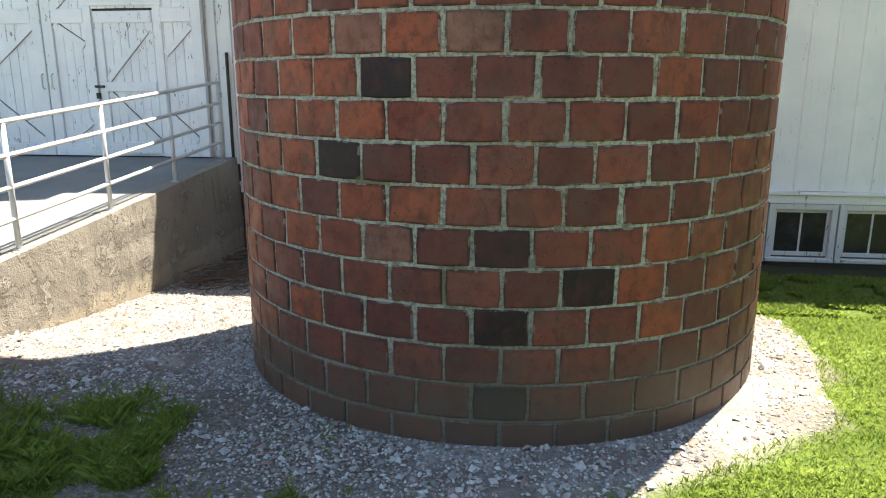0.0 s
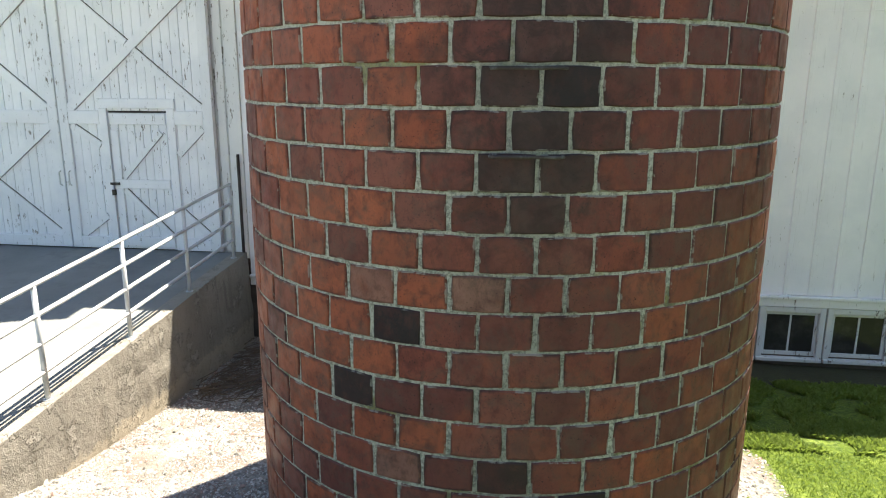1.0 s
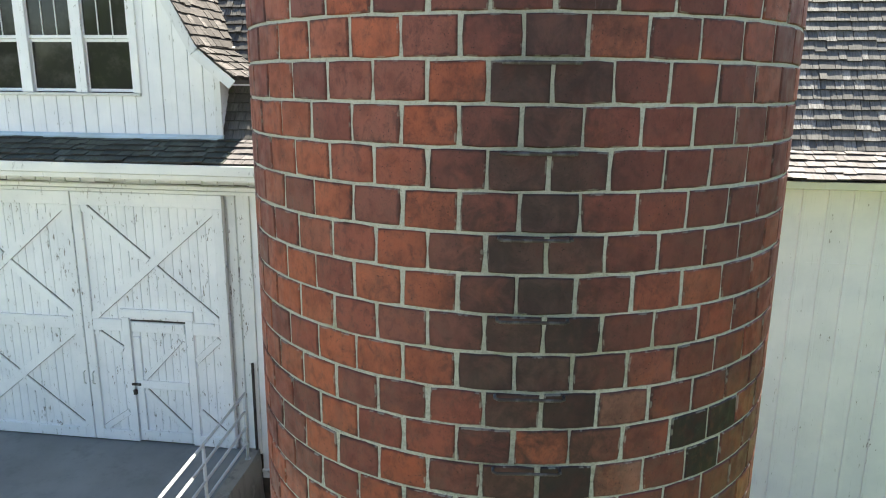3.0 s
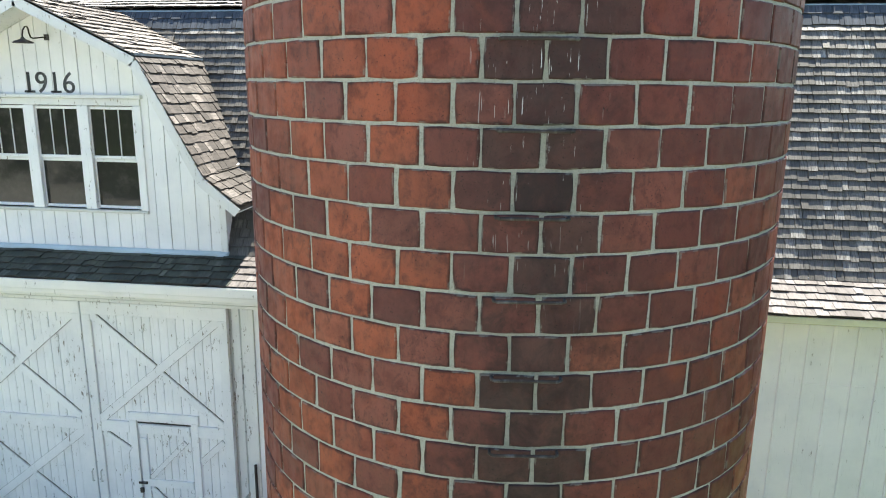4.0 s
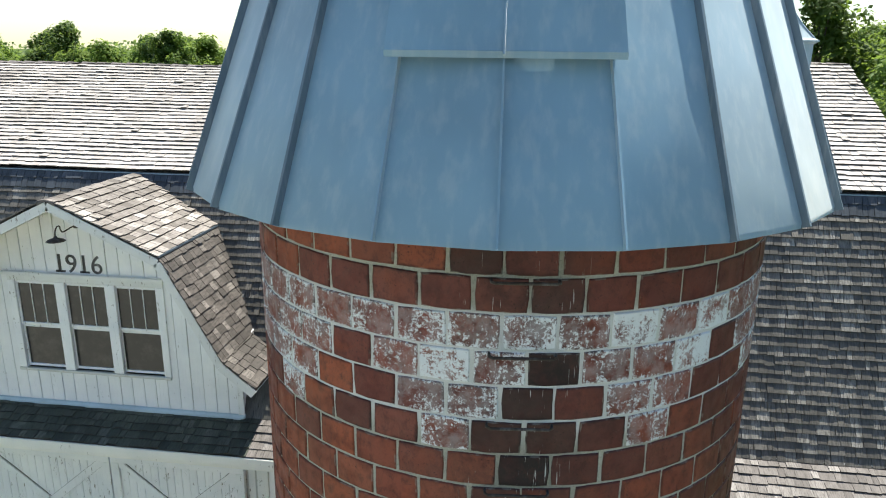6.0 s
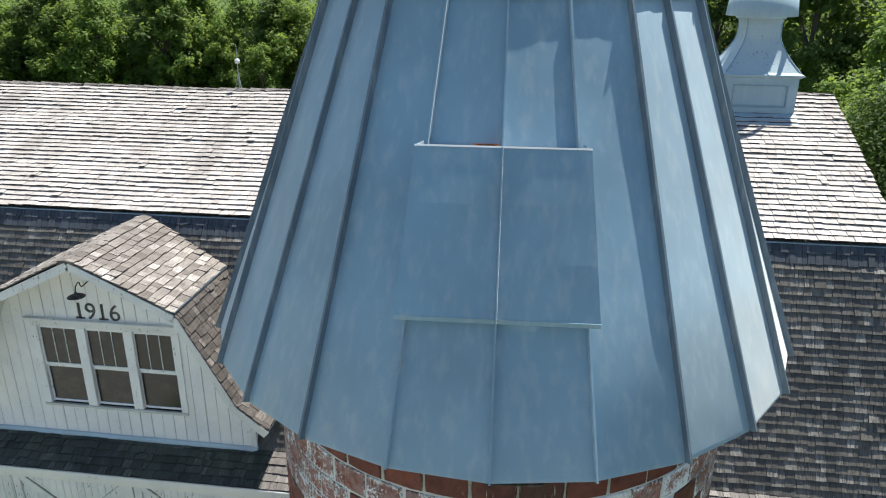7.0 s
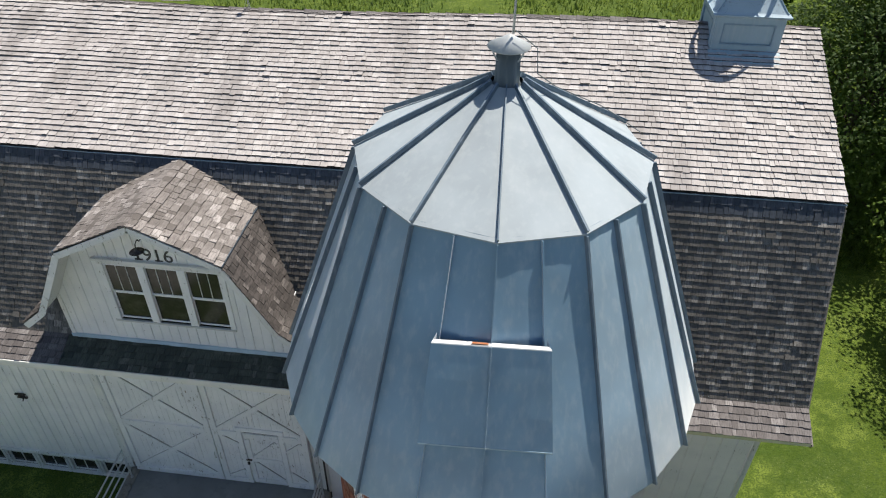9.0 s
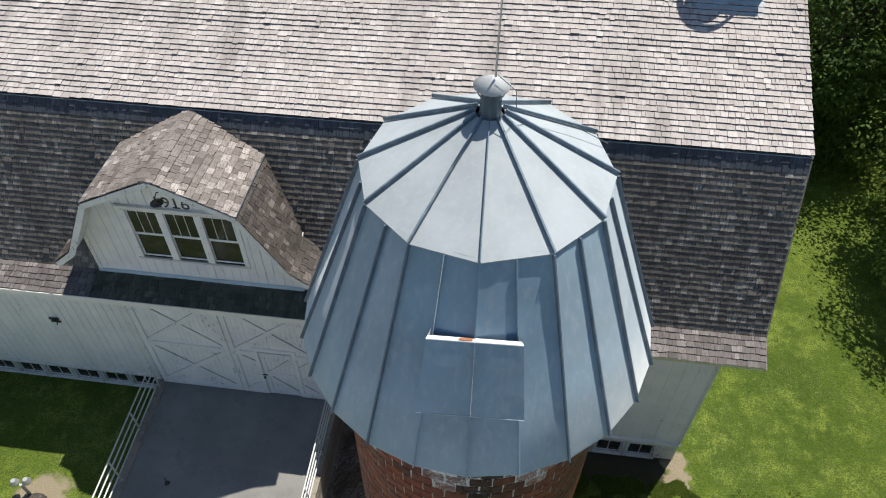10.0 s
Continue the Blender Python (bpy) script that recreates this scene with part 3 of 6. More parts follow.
# ---- ground ----
def build_ground():
    def lines(lo, hi, near, step):
        out, v, d = [], near[0], step
        while v < near[1]:
            out.append(v)
            v += step
        while v < hi:
            out.append(v)
            d *= 1.22
            v += d
        out.append(hi)
        v, d = near[0] - step, step
        while v > lo:
            out.insert(0, v)
            d *= 1.22
            v -= d
        out.insert(0, lo)
        return out
    xs, ys = lines(-1500, 1500, (-13, 8), 0.35), lines(-600, 2200, (-3, 11), 0.35)
    s = Shape()
    s.v = [(x, y, terrain(x, y)) for y in ys for x in xs]
    n = len(xs)
    s.f = [(j * n + i, j * n + i + 1, (j + 1) * n + i + 1, (j + 1) * n + i) for j in range(len(ys) - 1) for i in range(n - 1)]
    tagged(part("ground", s, M_GROUND, smooth=True), "green lawn and meadow with bare gravelly earth", "ground", kind="structure")


build_ground()

# ---- the silo ----
SX, SY, SR = 0.016, 5.428, 1.972
COURSE, FOOT, AROUND = 0.2235, 0.155, 39
PITCH = 360.0 / AROUND
TOP_COURSE = 47
silo = thing("silo", "round red clay-block silo with a blue metal roof", "silo", at=(SX, SY, 0))


RING_AT = ((-1, -1), (-0.35, -1), (0.35, -1), (1, -1), (1, 0), (1, 1), (0.35, 1), (-0.35, 1), (-1, 1), (-1, 0))


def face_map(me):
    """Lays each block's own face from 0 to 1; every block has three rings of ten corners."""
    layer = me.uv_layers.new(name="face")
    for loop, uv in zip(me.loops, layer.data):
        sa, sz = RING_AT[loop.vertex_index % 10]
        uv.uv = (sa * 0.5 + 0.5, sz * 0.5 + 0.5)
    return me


def block_mesh(name, material, h, jit):
    """One curved block, at angle 0 (facing +x), centred on z = 0, with slightly ragged edges and rounded corners."""
    rnd = random.Random(jit)
    half_a = radians(PITCH) / 2 - 0.0080 / SR
    jag = [(rnd.uniform(-1, 1) * 0.0022, rnd.uniform(-1, 1) * 0.0035, rnd.uniform(0.002, 0.012)) for _ in RING_AT]
    def ring(r, inset):
        out = []
        for (sa, sz), (ja, jz, jc) in zip(RING_AT, jag):
            corner = jc if abs(sa) == 1 and abs(sz) == 1 else 0.0
            a = sa * (half_a - (inset + corner * 0.5) / SR) + ja * 0.8
            z = sz * (h / 2 - inset - corner * 0.4) + jz * 0.8
            out.append((r * math.cos(a), r * math.sin(a), z))
        return out
    v = ring(SR, 0.007) + ring(SR - 0.006, 0.0) + ring(SR - 0.035, 0.0)
    f = [(0, 1, 7, 8, 9), (1, 2, 6, 7), (2, 3, 4, 5, 6)]
    for a in range(10):
        b = (a + 1) % 10
        f += [(a, 10 + a, 10 + b, b), (10 + a, 20 + a, 20 + b, 10 + b)]
    return face_map(Shape().add(v, f).mesh(name, material))


# the look of each front block, course by course from the foot, from six left of the middle joint to six right of it:
# r red, o orange, d dull, b brown, s sooty, k burnt, p pale, w limewashed, W thickly limewashed
COURSE_LOOK = (
    "ddddddkdddddd", "rrdddbdddbdrr", "rrrbbbkdborrr", "rrbrddbkorrrr", "rrorpbkrrorrr", "rrboodrbbrrrr", "rrokbbdbdrrrr", "rooordrrrrrrr",
    "rrookrbrrobrr", "rooprprbrrrrr", "rrrrorrdrrrrr", "rrrrdbsbrrrrr", "rrrrrbssbrrrr", "rrrrrbsbbrrrr", "rrrrobskbbrrr", "rroorbssbrbrr",
    "rrroddssbrrrr", "rrrrrbsdbrbrr", "rrrbrrskpbkrr", "rborrbodrkkrr", "rrodrrskpbrrr", "rrrrossbrrrrr", "rrrrrrskbrrrr", "rrrrobsbrrrrr",
    "rrrrrdssbbrrr", "rdorobsbbrrrr", "rrrrrbssbbrrr", "rrrrobsbbrrrr", "rrrrrossbbrrr", "rrrrdbsrbrrrr", "rrdobdbsbbrrr", "rrooobsbbdrrr",
    "rrborrbsdrrrr", "rrrrobkbdbrrr", "rrrrrrssdrrrr", "rrroodsbbrrrr", "rrroorssbbrrr", "rrrrrbssbrrrr", "rrrrrrbbbrrrr", "rrrrdrkbrrrrr",
    "rwrbdwssrwrrr", "wwobwwsbwwbrw", "wwwbwWwkwwWbw", "wwwwwwWwWwWww", "rrrbrrdsbbrrr", "rrrrrsbbrrrbr")
LOOKS = {"o": "orange", "d": "dull", "b": "brown", "s": "sooty", "k": "burnt", "p": "pale", "w": "wash", "W": "wash_thick"}


def block_kind(c, k):
    if 0 <= c < len(COURSE_LOOK) and -6 <= k <= 6 and COURSE_LOOK[c][k + 6] != "r":
        return LOOKS[COURSE_LOOK[c][k + 6]]
    if c == 43 and -9 <= k <= 8 or c in (41, 42) and k in (-8, -7, 7):
        return "wash"
    pick = random.Random(c * 97 + k).random()
    # orange bias left and brown bias right paint in the brighter left side
    if k <= -2:
        return "orange" if pick < 0.42 else "dull" if pick < 0.50 else "red"
    return "brown" if k >= 1 and pick < 0.42 else "dull" if pick > 0.90 else "red"


def course_start(c):
    """The angle of the middle joint; the masons let the bond wander as the wall rose."""
    wander = np.interp(c, (0, 8, 12, 20, 26, 32, 38, 46), (0.12, 0.08, -0.30, -0.08, -0.35, -0.55, -1.10, -1.20))
    odd = 0.18 if c > 10 else 0.06
    return (-86.45 + odd if c % 2 else -91.05 - odd) + float(wander)


def build_silo_wall():
    core = Shape().lathe([(SR - 0.14, -0.6), (SR - 0.010, -0.6), (SR - 0.010, 10.95), (SR - 0.14, 10.95), (SR - 0.14, -0.6)], (0, 0), 78)
    wall = part("wall", core, M_MORTAR, silo, "pale lime mortar between the blocks")
    h = COURSE - 0.0165
    kinds = {k: [block_mesh("block", m, h, 10 * i + j) for j in range(5)] for i, (k, m) in enumerate(M_BLOCK.items())}
    plain_mesh = [block_mesh("spare", M_BLOCK_FIELD, h, 500 + j) for j in range(5)]
    rnd = random.Random(7)
    field = {k: Shape() for k in ("field", *M_BLOCK)}
    for c in range(-2, TOP_COURSE + 1):
        off = course_start(c)
        spread = 0.11 if c < 24 else 0.06
        z = FOOT + COURSE * (c + 0.5)
        for k in range(-19, 20):
            a = radians(off + PITCH * (k + 0.5) + spread * max(-6, min(6, k))) + rnd.uniform(-1, 1) * 0.0022
            j = rnd.randrange(5)
            rz = z + rnd.uniform(-1, 1) * 0.0022
            kind = block_kind(c, k)
            if -3 <= k <= 2 and c >= 0:
                ob = new("block", kinds[kind][j])
                ob.parent = wall
                ob.location, ob.rotation_euler = (0, 0, rz), (0, 0, a)
            else:
                key = "field" if kind == "red" else kind
                ca, sa = math.cos(a), math.sin(a)
                me = plain_mesh[j]
                field[key].add([(v.co.x * ca - v.co.y * sa, v.co.x * sa + v.co.y * ca, v.co.z + rz) for v in me.vertices], [tuple(p.vertices) for p in me.polygons])
    for key, s in field.items():
        if s.v:
            ob = part("blockwork", s, M_BLOCK_FIELD if key == "field" else M_BLOCK[key], wall)
            face_map(ob.data)
            ob["kind"] = "stuff"


def polar(r, deg, z):
    return (LEAN_X + r * math.cos(radians(deg)), LEAN_Y + r * math.sin(radians(deg)), z)


EAVE_R, EAVE_Z, HIP_R, HIP_Z, TIP_R, TIP_Z = 2.41, 10.51, 1.45, 13.19, 0.16, 13.93
SEAM0 = -87.8
LEAN_X, LEAN_Y = -0.03, 0.03      # the roof sits a little off the wall's centre


def build_silo_roof():
    seams = [SEAM0 + 15 * k for k in range(24)]
    under = Shape()
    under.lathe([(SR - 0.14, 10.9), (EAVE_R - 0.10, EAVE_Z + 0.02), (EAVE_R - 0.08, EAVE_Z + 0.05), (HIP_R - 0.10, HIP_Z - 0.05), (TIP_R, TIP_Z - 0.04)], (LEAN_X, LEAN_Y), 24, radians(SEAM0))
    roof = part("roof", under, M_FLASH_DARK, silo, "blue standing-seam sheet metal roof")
    # lower panels: facets between seams, hips every second seam at the top
    for i, a in enumerate(seams):
        b = a + 15
        def top(deg, k):
            r = HIP_R if k % 2 == 0 else HIP_R * math.cos(radians(15))
            return polar(r - 0.03, deg, HIP_Z + 0.01)
        p = [polar(EAVE_R, a, EAVE_Z), polar(EAVE_R, b, EAVE_Z), top(b, i + 1), top(a, i)]
        mid = [tuple((p[0][j] * (1 - q) + p[3][j] * q) for j in range(3)) for q in (0.33, 0.66)]
        mir = [tuple((p[1][j] * (1 - q) + p[2][j] * q) for j in range(3)) for q in (0.33, 0.66)]
        rows = [(p[0], p[1]), (mid[0], mir[0]), (mid[1], mir[1]), (p[3], p[2])]
        cols, s = 5, Shape()
        rnd = random.Random(i + 40)
        amp = rnd.uniform(0.002, 0.009)
        verts = []
        for l, r in rows:
            for c in range(cols):
                q = c / (cols - 1)
                v = Vector(l).lerp(Vector(r), q)
                out = Vector((v.x, v.y, 0)).normalized()
                verts.append(v + out * amp * math.sin(math.pi * q) * rnd.uniform(-0.4, 1.0))
        faces = [(j * cols + c, j * cols + c + 1, (j + 1) * cols + c + 1, (j + 1) * cols + c) for j in range(3) for c in range(cols - 1)]
        drop = [Vector(rows[0][0]).lerp(Vector(rows[0][1]), c / (cols - 1)) + Vector((0, 0, -0.035)) for c in range(cols)]
        n = len(verts)
        s.add(verts + drop, faces + [(n + c, n + c + 1, c + 1, c) for c in range(cols - 1)])
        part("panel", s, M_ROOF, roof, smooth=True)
        # the folded seam
        lo, hi = Vector(polar(EAVE_R + 0.004, a, EAVE_Z - 0.03)), Vector(polar(EAVE_R, a, EAVE_Z)).lerp(Vector(top(a, i)), 0.982)
        out = Vector((math.cos(radians(a)), math.sin(radians(a)), 0.36)).normalized()
        thin = i in (0, 1, 23)
        part("seam", Shape().bar(lo + out * 0.020, hi + out * 0.020, 0.011 if thin else 0.018, 0.040 if thin else 0.056, out), M_ROOF if thin else M_SEAM, roof)
    # cap
    for i in range(12):
        a, b = SEAM0 + 30 * i, SEAM0 + 30 * i + 30
        over = 0.008
        p = [polar(HIP_R + over, a, HIP_Z - 0.012), polar(HIP_R + over, b, HIP_Z - 0.012), polar(TIP_R, b, TIP_Z), polar(TIP_R, a, TIP_Z)]
        drop = [polar(HIP_R + over, a, HIP_Z - 0.026), polar(HIP_R + over, b, HIP_Z - 0.026)]
        part("cap_panel", Shape().add(p + drop, [(0, 1, 2, 3), (4, 5, 1, 0)]), M_CAP_SUNLIT, roof)
        lo, hi = Vector(polar(HIP_R + over + 0.01, a, HIP_Z + 0.0)), Vector(polar(TIP_R, a, TIP_Z + 0.008))
        part("cap_seam", Shape().bar(lo + Vector((0, 0, 0.018)), hi + Vector((0, 0, 0.018)), 0.012 if i == 0 else 0.021, 0.045, (0, 0, 1)), M_SEAM, roof)
    # access hatch: two raised pans either side of the front seam
    def cone(z, deg, proud):
        r = EAVE_R + (HIP_R - EAVE_R) * (z - EAVE_Z) / (HIP_Z - EAVE_Z)
        return Vector(polar(r + proud, deg, z))
    def lift(z, d):
        """How far the flat hatch stands off the round of the roof."""
        r = EAVE_R + (HIP_R - EAVE_R) * (z - EAVE_Z) / (HIP_Z - EAVE_Z)
        return (r + 0.062 + 0.012 * (z - 11.42) / 0.94) / math.cos(radians(d - SEAM0)) - r
    for a, b in ((SEAM0 - 15.6, SEAM0 - 0.02), (SEAM0 + 0.02, SEAM0 + 15.6)):
        z0, z1 = 11.42, 12.36
        s = Shape()
        g = []
        for zi in range(4):
            z = z0 + (z1 - z0) * zi / 3
            for ai in range(4):
                d = a + (b - a) * ai / 3
                edge = 0.0 if zi in (0, 3) or ai in (0, 3) else 0.010
                g.append(cone(z, d, lift(z, d) + edge))
        low = [cone(z0 - 0.01, a, 0.0), cone(z0 - 0.01, b, 0.0), cone(z1, b, 0.0), cone(z1, a, 0.0)]
        f = [(j * 4 + c, j * 4 + c + 1, (j + 1) * 4 + c + 1, (j + 1) * 4 + c) for j in range(3) for c in range(3)]
        s.add(g + low, f + [(16, 17, 3, 2, 1, 0), (17, 18, 15, 11, 7, 3), (19, 16, 0, 4, 8, 12)])
        part("hatch_door", s, M_ROOF, roof, "raised blue sheet metal hatch pan", smooth=False)
        low = [cone(z0, a, lift(z0, a) + 0.004), cone(z0, b, lift(z0, b) + 0.004)]
        drop, back = Vector((0, 0.012, -0.034)), Vector((0, 0.012, 0))
        fl = Shape().add([low[0], low[1], low[1] + drop, low[0] + drop, low[0] + back, low[1] + back, low[1] + drop + back, low[0] + drop + back],
                         [(3, 2, 1, 0), (4, 5, 6, 7), (0, 1, 5, 4), (2, 3, 7, 6), (1, 2, 6, 5), (3, 0, 4, 7)])
        part("hatch_flange", fl, M_ROOF, roof, "pale folded lower lip of the hatch")
        t = Shape().add([cone(z1 + 0.006, a, lift(z1, a) + 0.006), cone(z1 + 0.006, b, lift(z1, b) + 0.006), cone(z1 - 0.020, b, lift(z1, b) - 0.072), cone(z1 - 0.020, a, lift(z1, a) - 0.072),
                         cone(z1 - 0.004, a, lift(z1, a) + 0.007), cone(z1 - 0.004, b, lift(z1, b) + 0.007)], [(0, 1, 2, 3), (4, 5, 1, 0)])
        part("hatch_ledge", t, M_WHITE_METAL, roof, "white metal ledge along the hatch top")
    t = Shape().add([cone(12.376, SEAM0 - 5.5, lift(12.36, SEAM0 - 5.5)), cone(12.376, SEAM0 - 0.7, lift(12.36, SEAM0 - 0.7)),
                     cone(12.346, SEAM0 - 0.7, lift(12.36, SEAM0 - 0.7) - 0.062), cone(12.346, SEAM0 - 5.0, lift(12.36, SEAM0 - 5.0) - 0.062)], [(0, 1, 2, 3)])
    part("rust_patch", t, M_RUST, roof, "orange rust stain")
    mid = Shape().bar(cone(11.40, SEAM0, lift(11.40, SEAM0) + 0.008), cone(12.36, SEAM0, lift(12.36, SEAM0) + 0.008), 0.010, 0.024, (0, -1, 0.3))
    part("hatch_seam", mid, M_ROOF, roof, "folded seam between the hatch pans")
    # vent stack and its hood
    stack = Shape().lathe([(0.19, TIP_Z - 0.12), (0.115, TIP_Z + 0.0), (0.108, 14.24), (0.09, 14.24)], (LEAN_X, LEAN_Y), 24)
    stack = part("vent_pipe", stack, M_PIPE, silo, "short dark grey vent pipe", smooth=True)
    hood = Shape().lathe([(0.13, 14.255), (0.190, 14.250), (0.195, 14.258), (0.0, 14.37)], (LEAN_X, LEAN_Y), 24)
    part("vent_hood", hood, M_HOOD, stack, "conical sheet metal hood", smooth=True)
    for k in range(4):
        part("hood_stay", Shape().bar(polar(0.13, 45 + 90 * k, 14.15), polar(0.19, 45 + 90 * k, 14.25), 0.015, 0.004), M_ZINC, stack)
    rod = Shape().tube([(0, 0, 14.38), (0.01, 0, 15.2), (0.03, 0.01, 16.3)], [0.012, 0.009, 0.004], 8)
    part("lightning_rod", rod, M_ZINC, silo)
    cable = Shape().tube([(0.02, -0.02, 14.42), (0.22, -0.1, 14.30), (0.24, -0.05, 14.05), (0.42, 0.12, 13.86), (0.9, 0.40, 13.56), (1.33, 0.58, 13.22)], 0.005, 6)
    part("ground_cable", cable, M_PIPE, silo)


def build_rungs():
    for n in range(13, 47, 2):
        z = FOOT + COURSE * n - 0.02
        s = Shape()
        w, out = 0.19, 0.050
        ca = radians(-84.0)
        def at(off, r):
            return (r * math.cos(ca) - off * math.sin(ca), r * math.sin(ca) + off * math.cos(ca), z)
        r0, r1 = SR - 0.05, SR + out
        s.tube([at(-w, r0), at(-w, r1 - 0.02), at(-w + 0.02, r1), at(w - 0.02, r1), at(w, r1 - 0.02), at(w, r0)], 0.0095, 8)
        part("rung", s, M_IRON, silo, "rusted iron climbing rung")


build_silo_roof()
build_rungs()

# ---- the barn ----
WY = 9.36                       # face of the long wall
BX0, BX1 = -26.0, 5.60          # ends of the long wall
EAVE_Y, EAVE_H = 8.70, 5.43
SKIRT_Y, SKIRT_H = 9.36, 5.74
BREAK_Y, BREAK_H = 11.08, 9.40
RIDGE_Y, RIDGE_H = 14.98, 11.24
RX0, RX1 = -26.4, 6.20          # roof ends
barn = thing("barn", "white board-sided gambrel barn with weathered cedar shingles", "barn", at=(-8, 14.98, 0))
BO = Vector((-8, 14.98, 0))


def old_sag(p):
    """The old roof has settled towards the far end: the ridge most, the break a little."""
    x, y, z = p
    k = sstep(3.0, -6.0, x) * sstep(-25.5, -20.0, x)
    up = min(1.0, max(0.0, (RIDGE_Y - BREAK_Y - abs(y - RIDGE_Y)) / (RIDGE_Y - BREAK_Y)))
    low = min(1.0, max(0.0, (z - SKIRT_H) / (BREAK_H - SKIRT_H)))
    wave = 0.018 * noise.noise(Vector((x * 0.45, y * 0.3, 2.5))) * up
    return (x, y, z - k * (0.06 * low + 0.15 * up) + wave)


SAGGING = {"roof", "upper_shingles", "lower_shingles", "break_shingles", "drip_edge", "ridge_shingle"}


def bpart(name, shape, material, label="", parent=None, smooth=False):
    """A part of the barn, given in world coordinates."""
    if name in SAGGING:
        shape.v = [old_sag(v) for v in shape.v]
    shape.v = [(v[0] - BO.x, v[1] - BO.y, v[2] - BO.z) for v in shape.v]
    return part(name, shape, material, parent or barn, label, smooth)


def board_run(parent, x0, x1, y, z0, top, pitch, material, holes=(), seed=1, batten=0.0, thick=0.022, name="board", gap=0.004):
    """Upright boards side by side; top(x) is the upper end; holes are (x0, x1, z0, z1)."""
    rnd = random.Random(seed)
    n = max(1, round((x1 - x0) / pitch))
    w = (x1 - x0) / n
    for i in range(n):
        a, b = x0 + w * i + gap, x0 + w * (i + 1) - gap
        mid = (a + b) / 2
        spans = [(z0, None)]
        for hx0, hx1, hz0, hz1 in holes:
            if hx0 < mid < hx1:
                spans = [(z0, hz0), (hz1, None)]
        dy = rnd.uniform(-0.004, 0.004)
        for lo, hi in spans:
            ta, tb = (top(a), top(b)) if hi is None else (hi, hi)
            lo2 = lo + rnd.uniform(-0.01, 0.01) if lo == z0 else lo
            if min(ta, tb) - lo2 < 0.03:
                continue
            s = Shape().prism([(a, lo2), (b, lo2), (b, tb), (a, ta)], y + dy - thick, y + dy, 0.004)
            bpart(name, s, material, parent=parent)
            if batten:
                s = Shape().prism([(b + 0.004 - batten / 2, lo2), (b + 0.004 + batten / 2, lo2), (b + 0.004 + batten / 2, tb), (b + 0.004 - batten / 2, ta)],
                                  y - thick - 0.018, y - thick - 0.001 + 0.004, 0.005)
                bpart("batten", s, material, parent=parent)


def wall_core(x0, x1, y0, y1, z0, z1, holes):
    """A wall slab with openings cut right through, as one closed mesh."""
    xs = sorted({x0, x1, *(h[0] for h in holes), *(h[1] for h in holes)})
    zs = sorted({z0, z1, *(h[2] for h in holes), *(h[3] for h in holes)})
    solid = lambda i, k: 0 <= i < len(xs) - 1 and 0 <= k < len(zs) - 1 and not any(
        h[0] < (xs[i] + xs[i + 1]) / 2 < h[1] and h[2] < (zs[k] + zs[k + 1]) / 2 < h[3] for h in holes)
    s, n = Shape(), len(zs)
    s.v = [(x, y, z) for y in (y0, y1) for x in xs for z in zs]
    m = len(xs) * n
    for i in range(len(xs) - 1):
        for k in range(n - 1):
            if not solid(i, k):
                continue
            a, b, c, d = i * n + k, (i + 1) * n + k, (i + 1) * n + k + 1, i * n + k + 1
            s.f += [(a, b, c, d), (m + d, m + c, m + b, m + a)]
            for (p, q), nb in (((a, b), (i, k - 1)), ((b, c), (i + 1, k)), ((c, d), (i, k + 1)), ((d, a), (i - 1, k))):
                if not solid(*nb):
                    s.f.append((p, m + p, m + q, q))
    return s


BASE_WIN = [(3.42 + 0.87 * k, 3.42 + 0.87 * k + 0.70, -0.20, 0.42) for k in range(-7, 2)]
LEFT_WIN = [(-9.95 - 0.87 * k, -9.95 - 0.87 * k + 0.70, 0.52, 1.02) for k in range(14)]


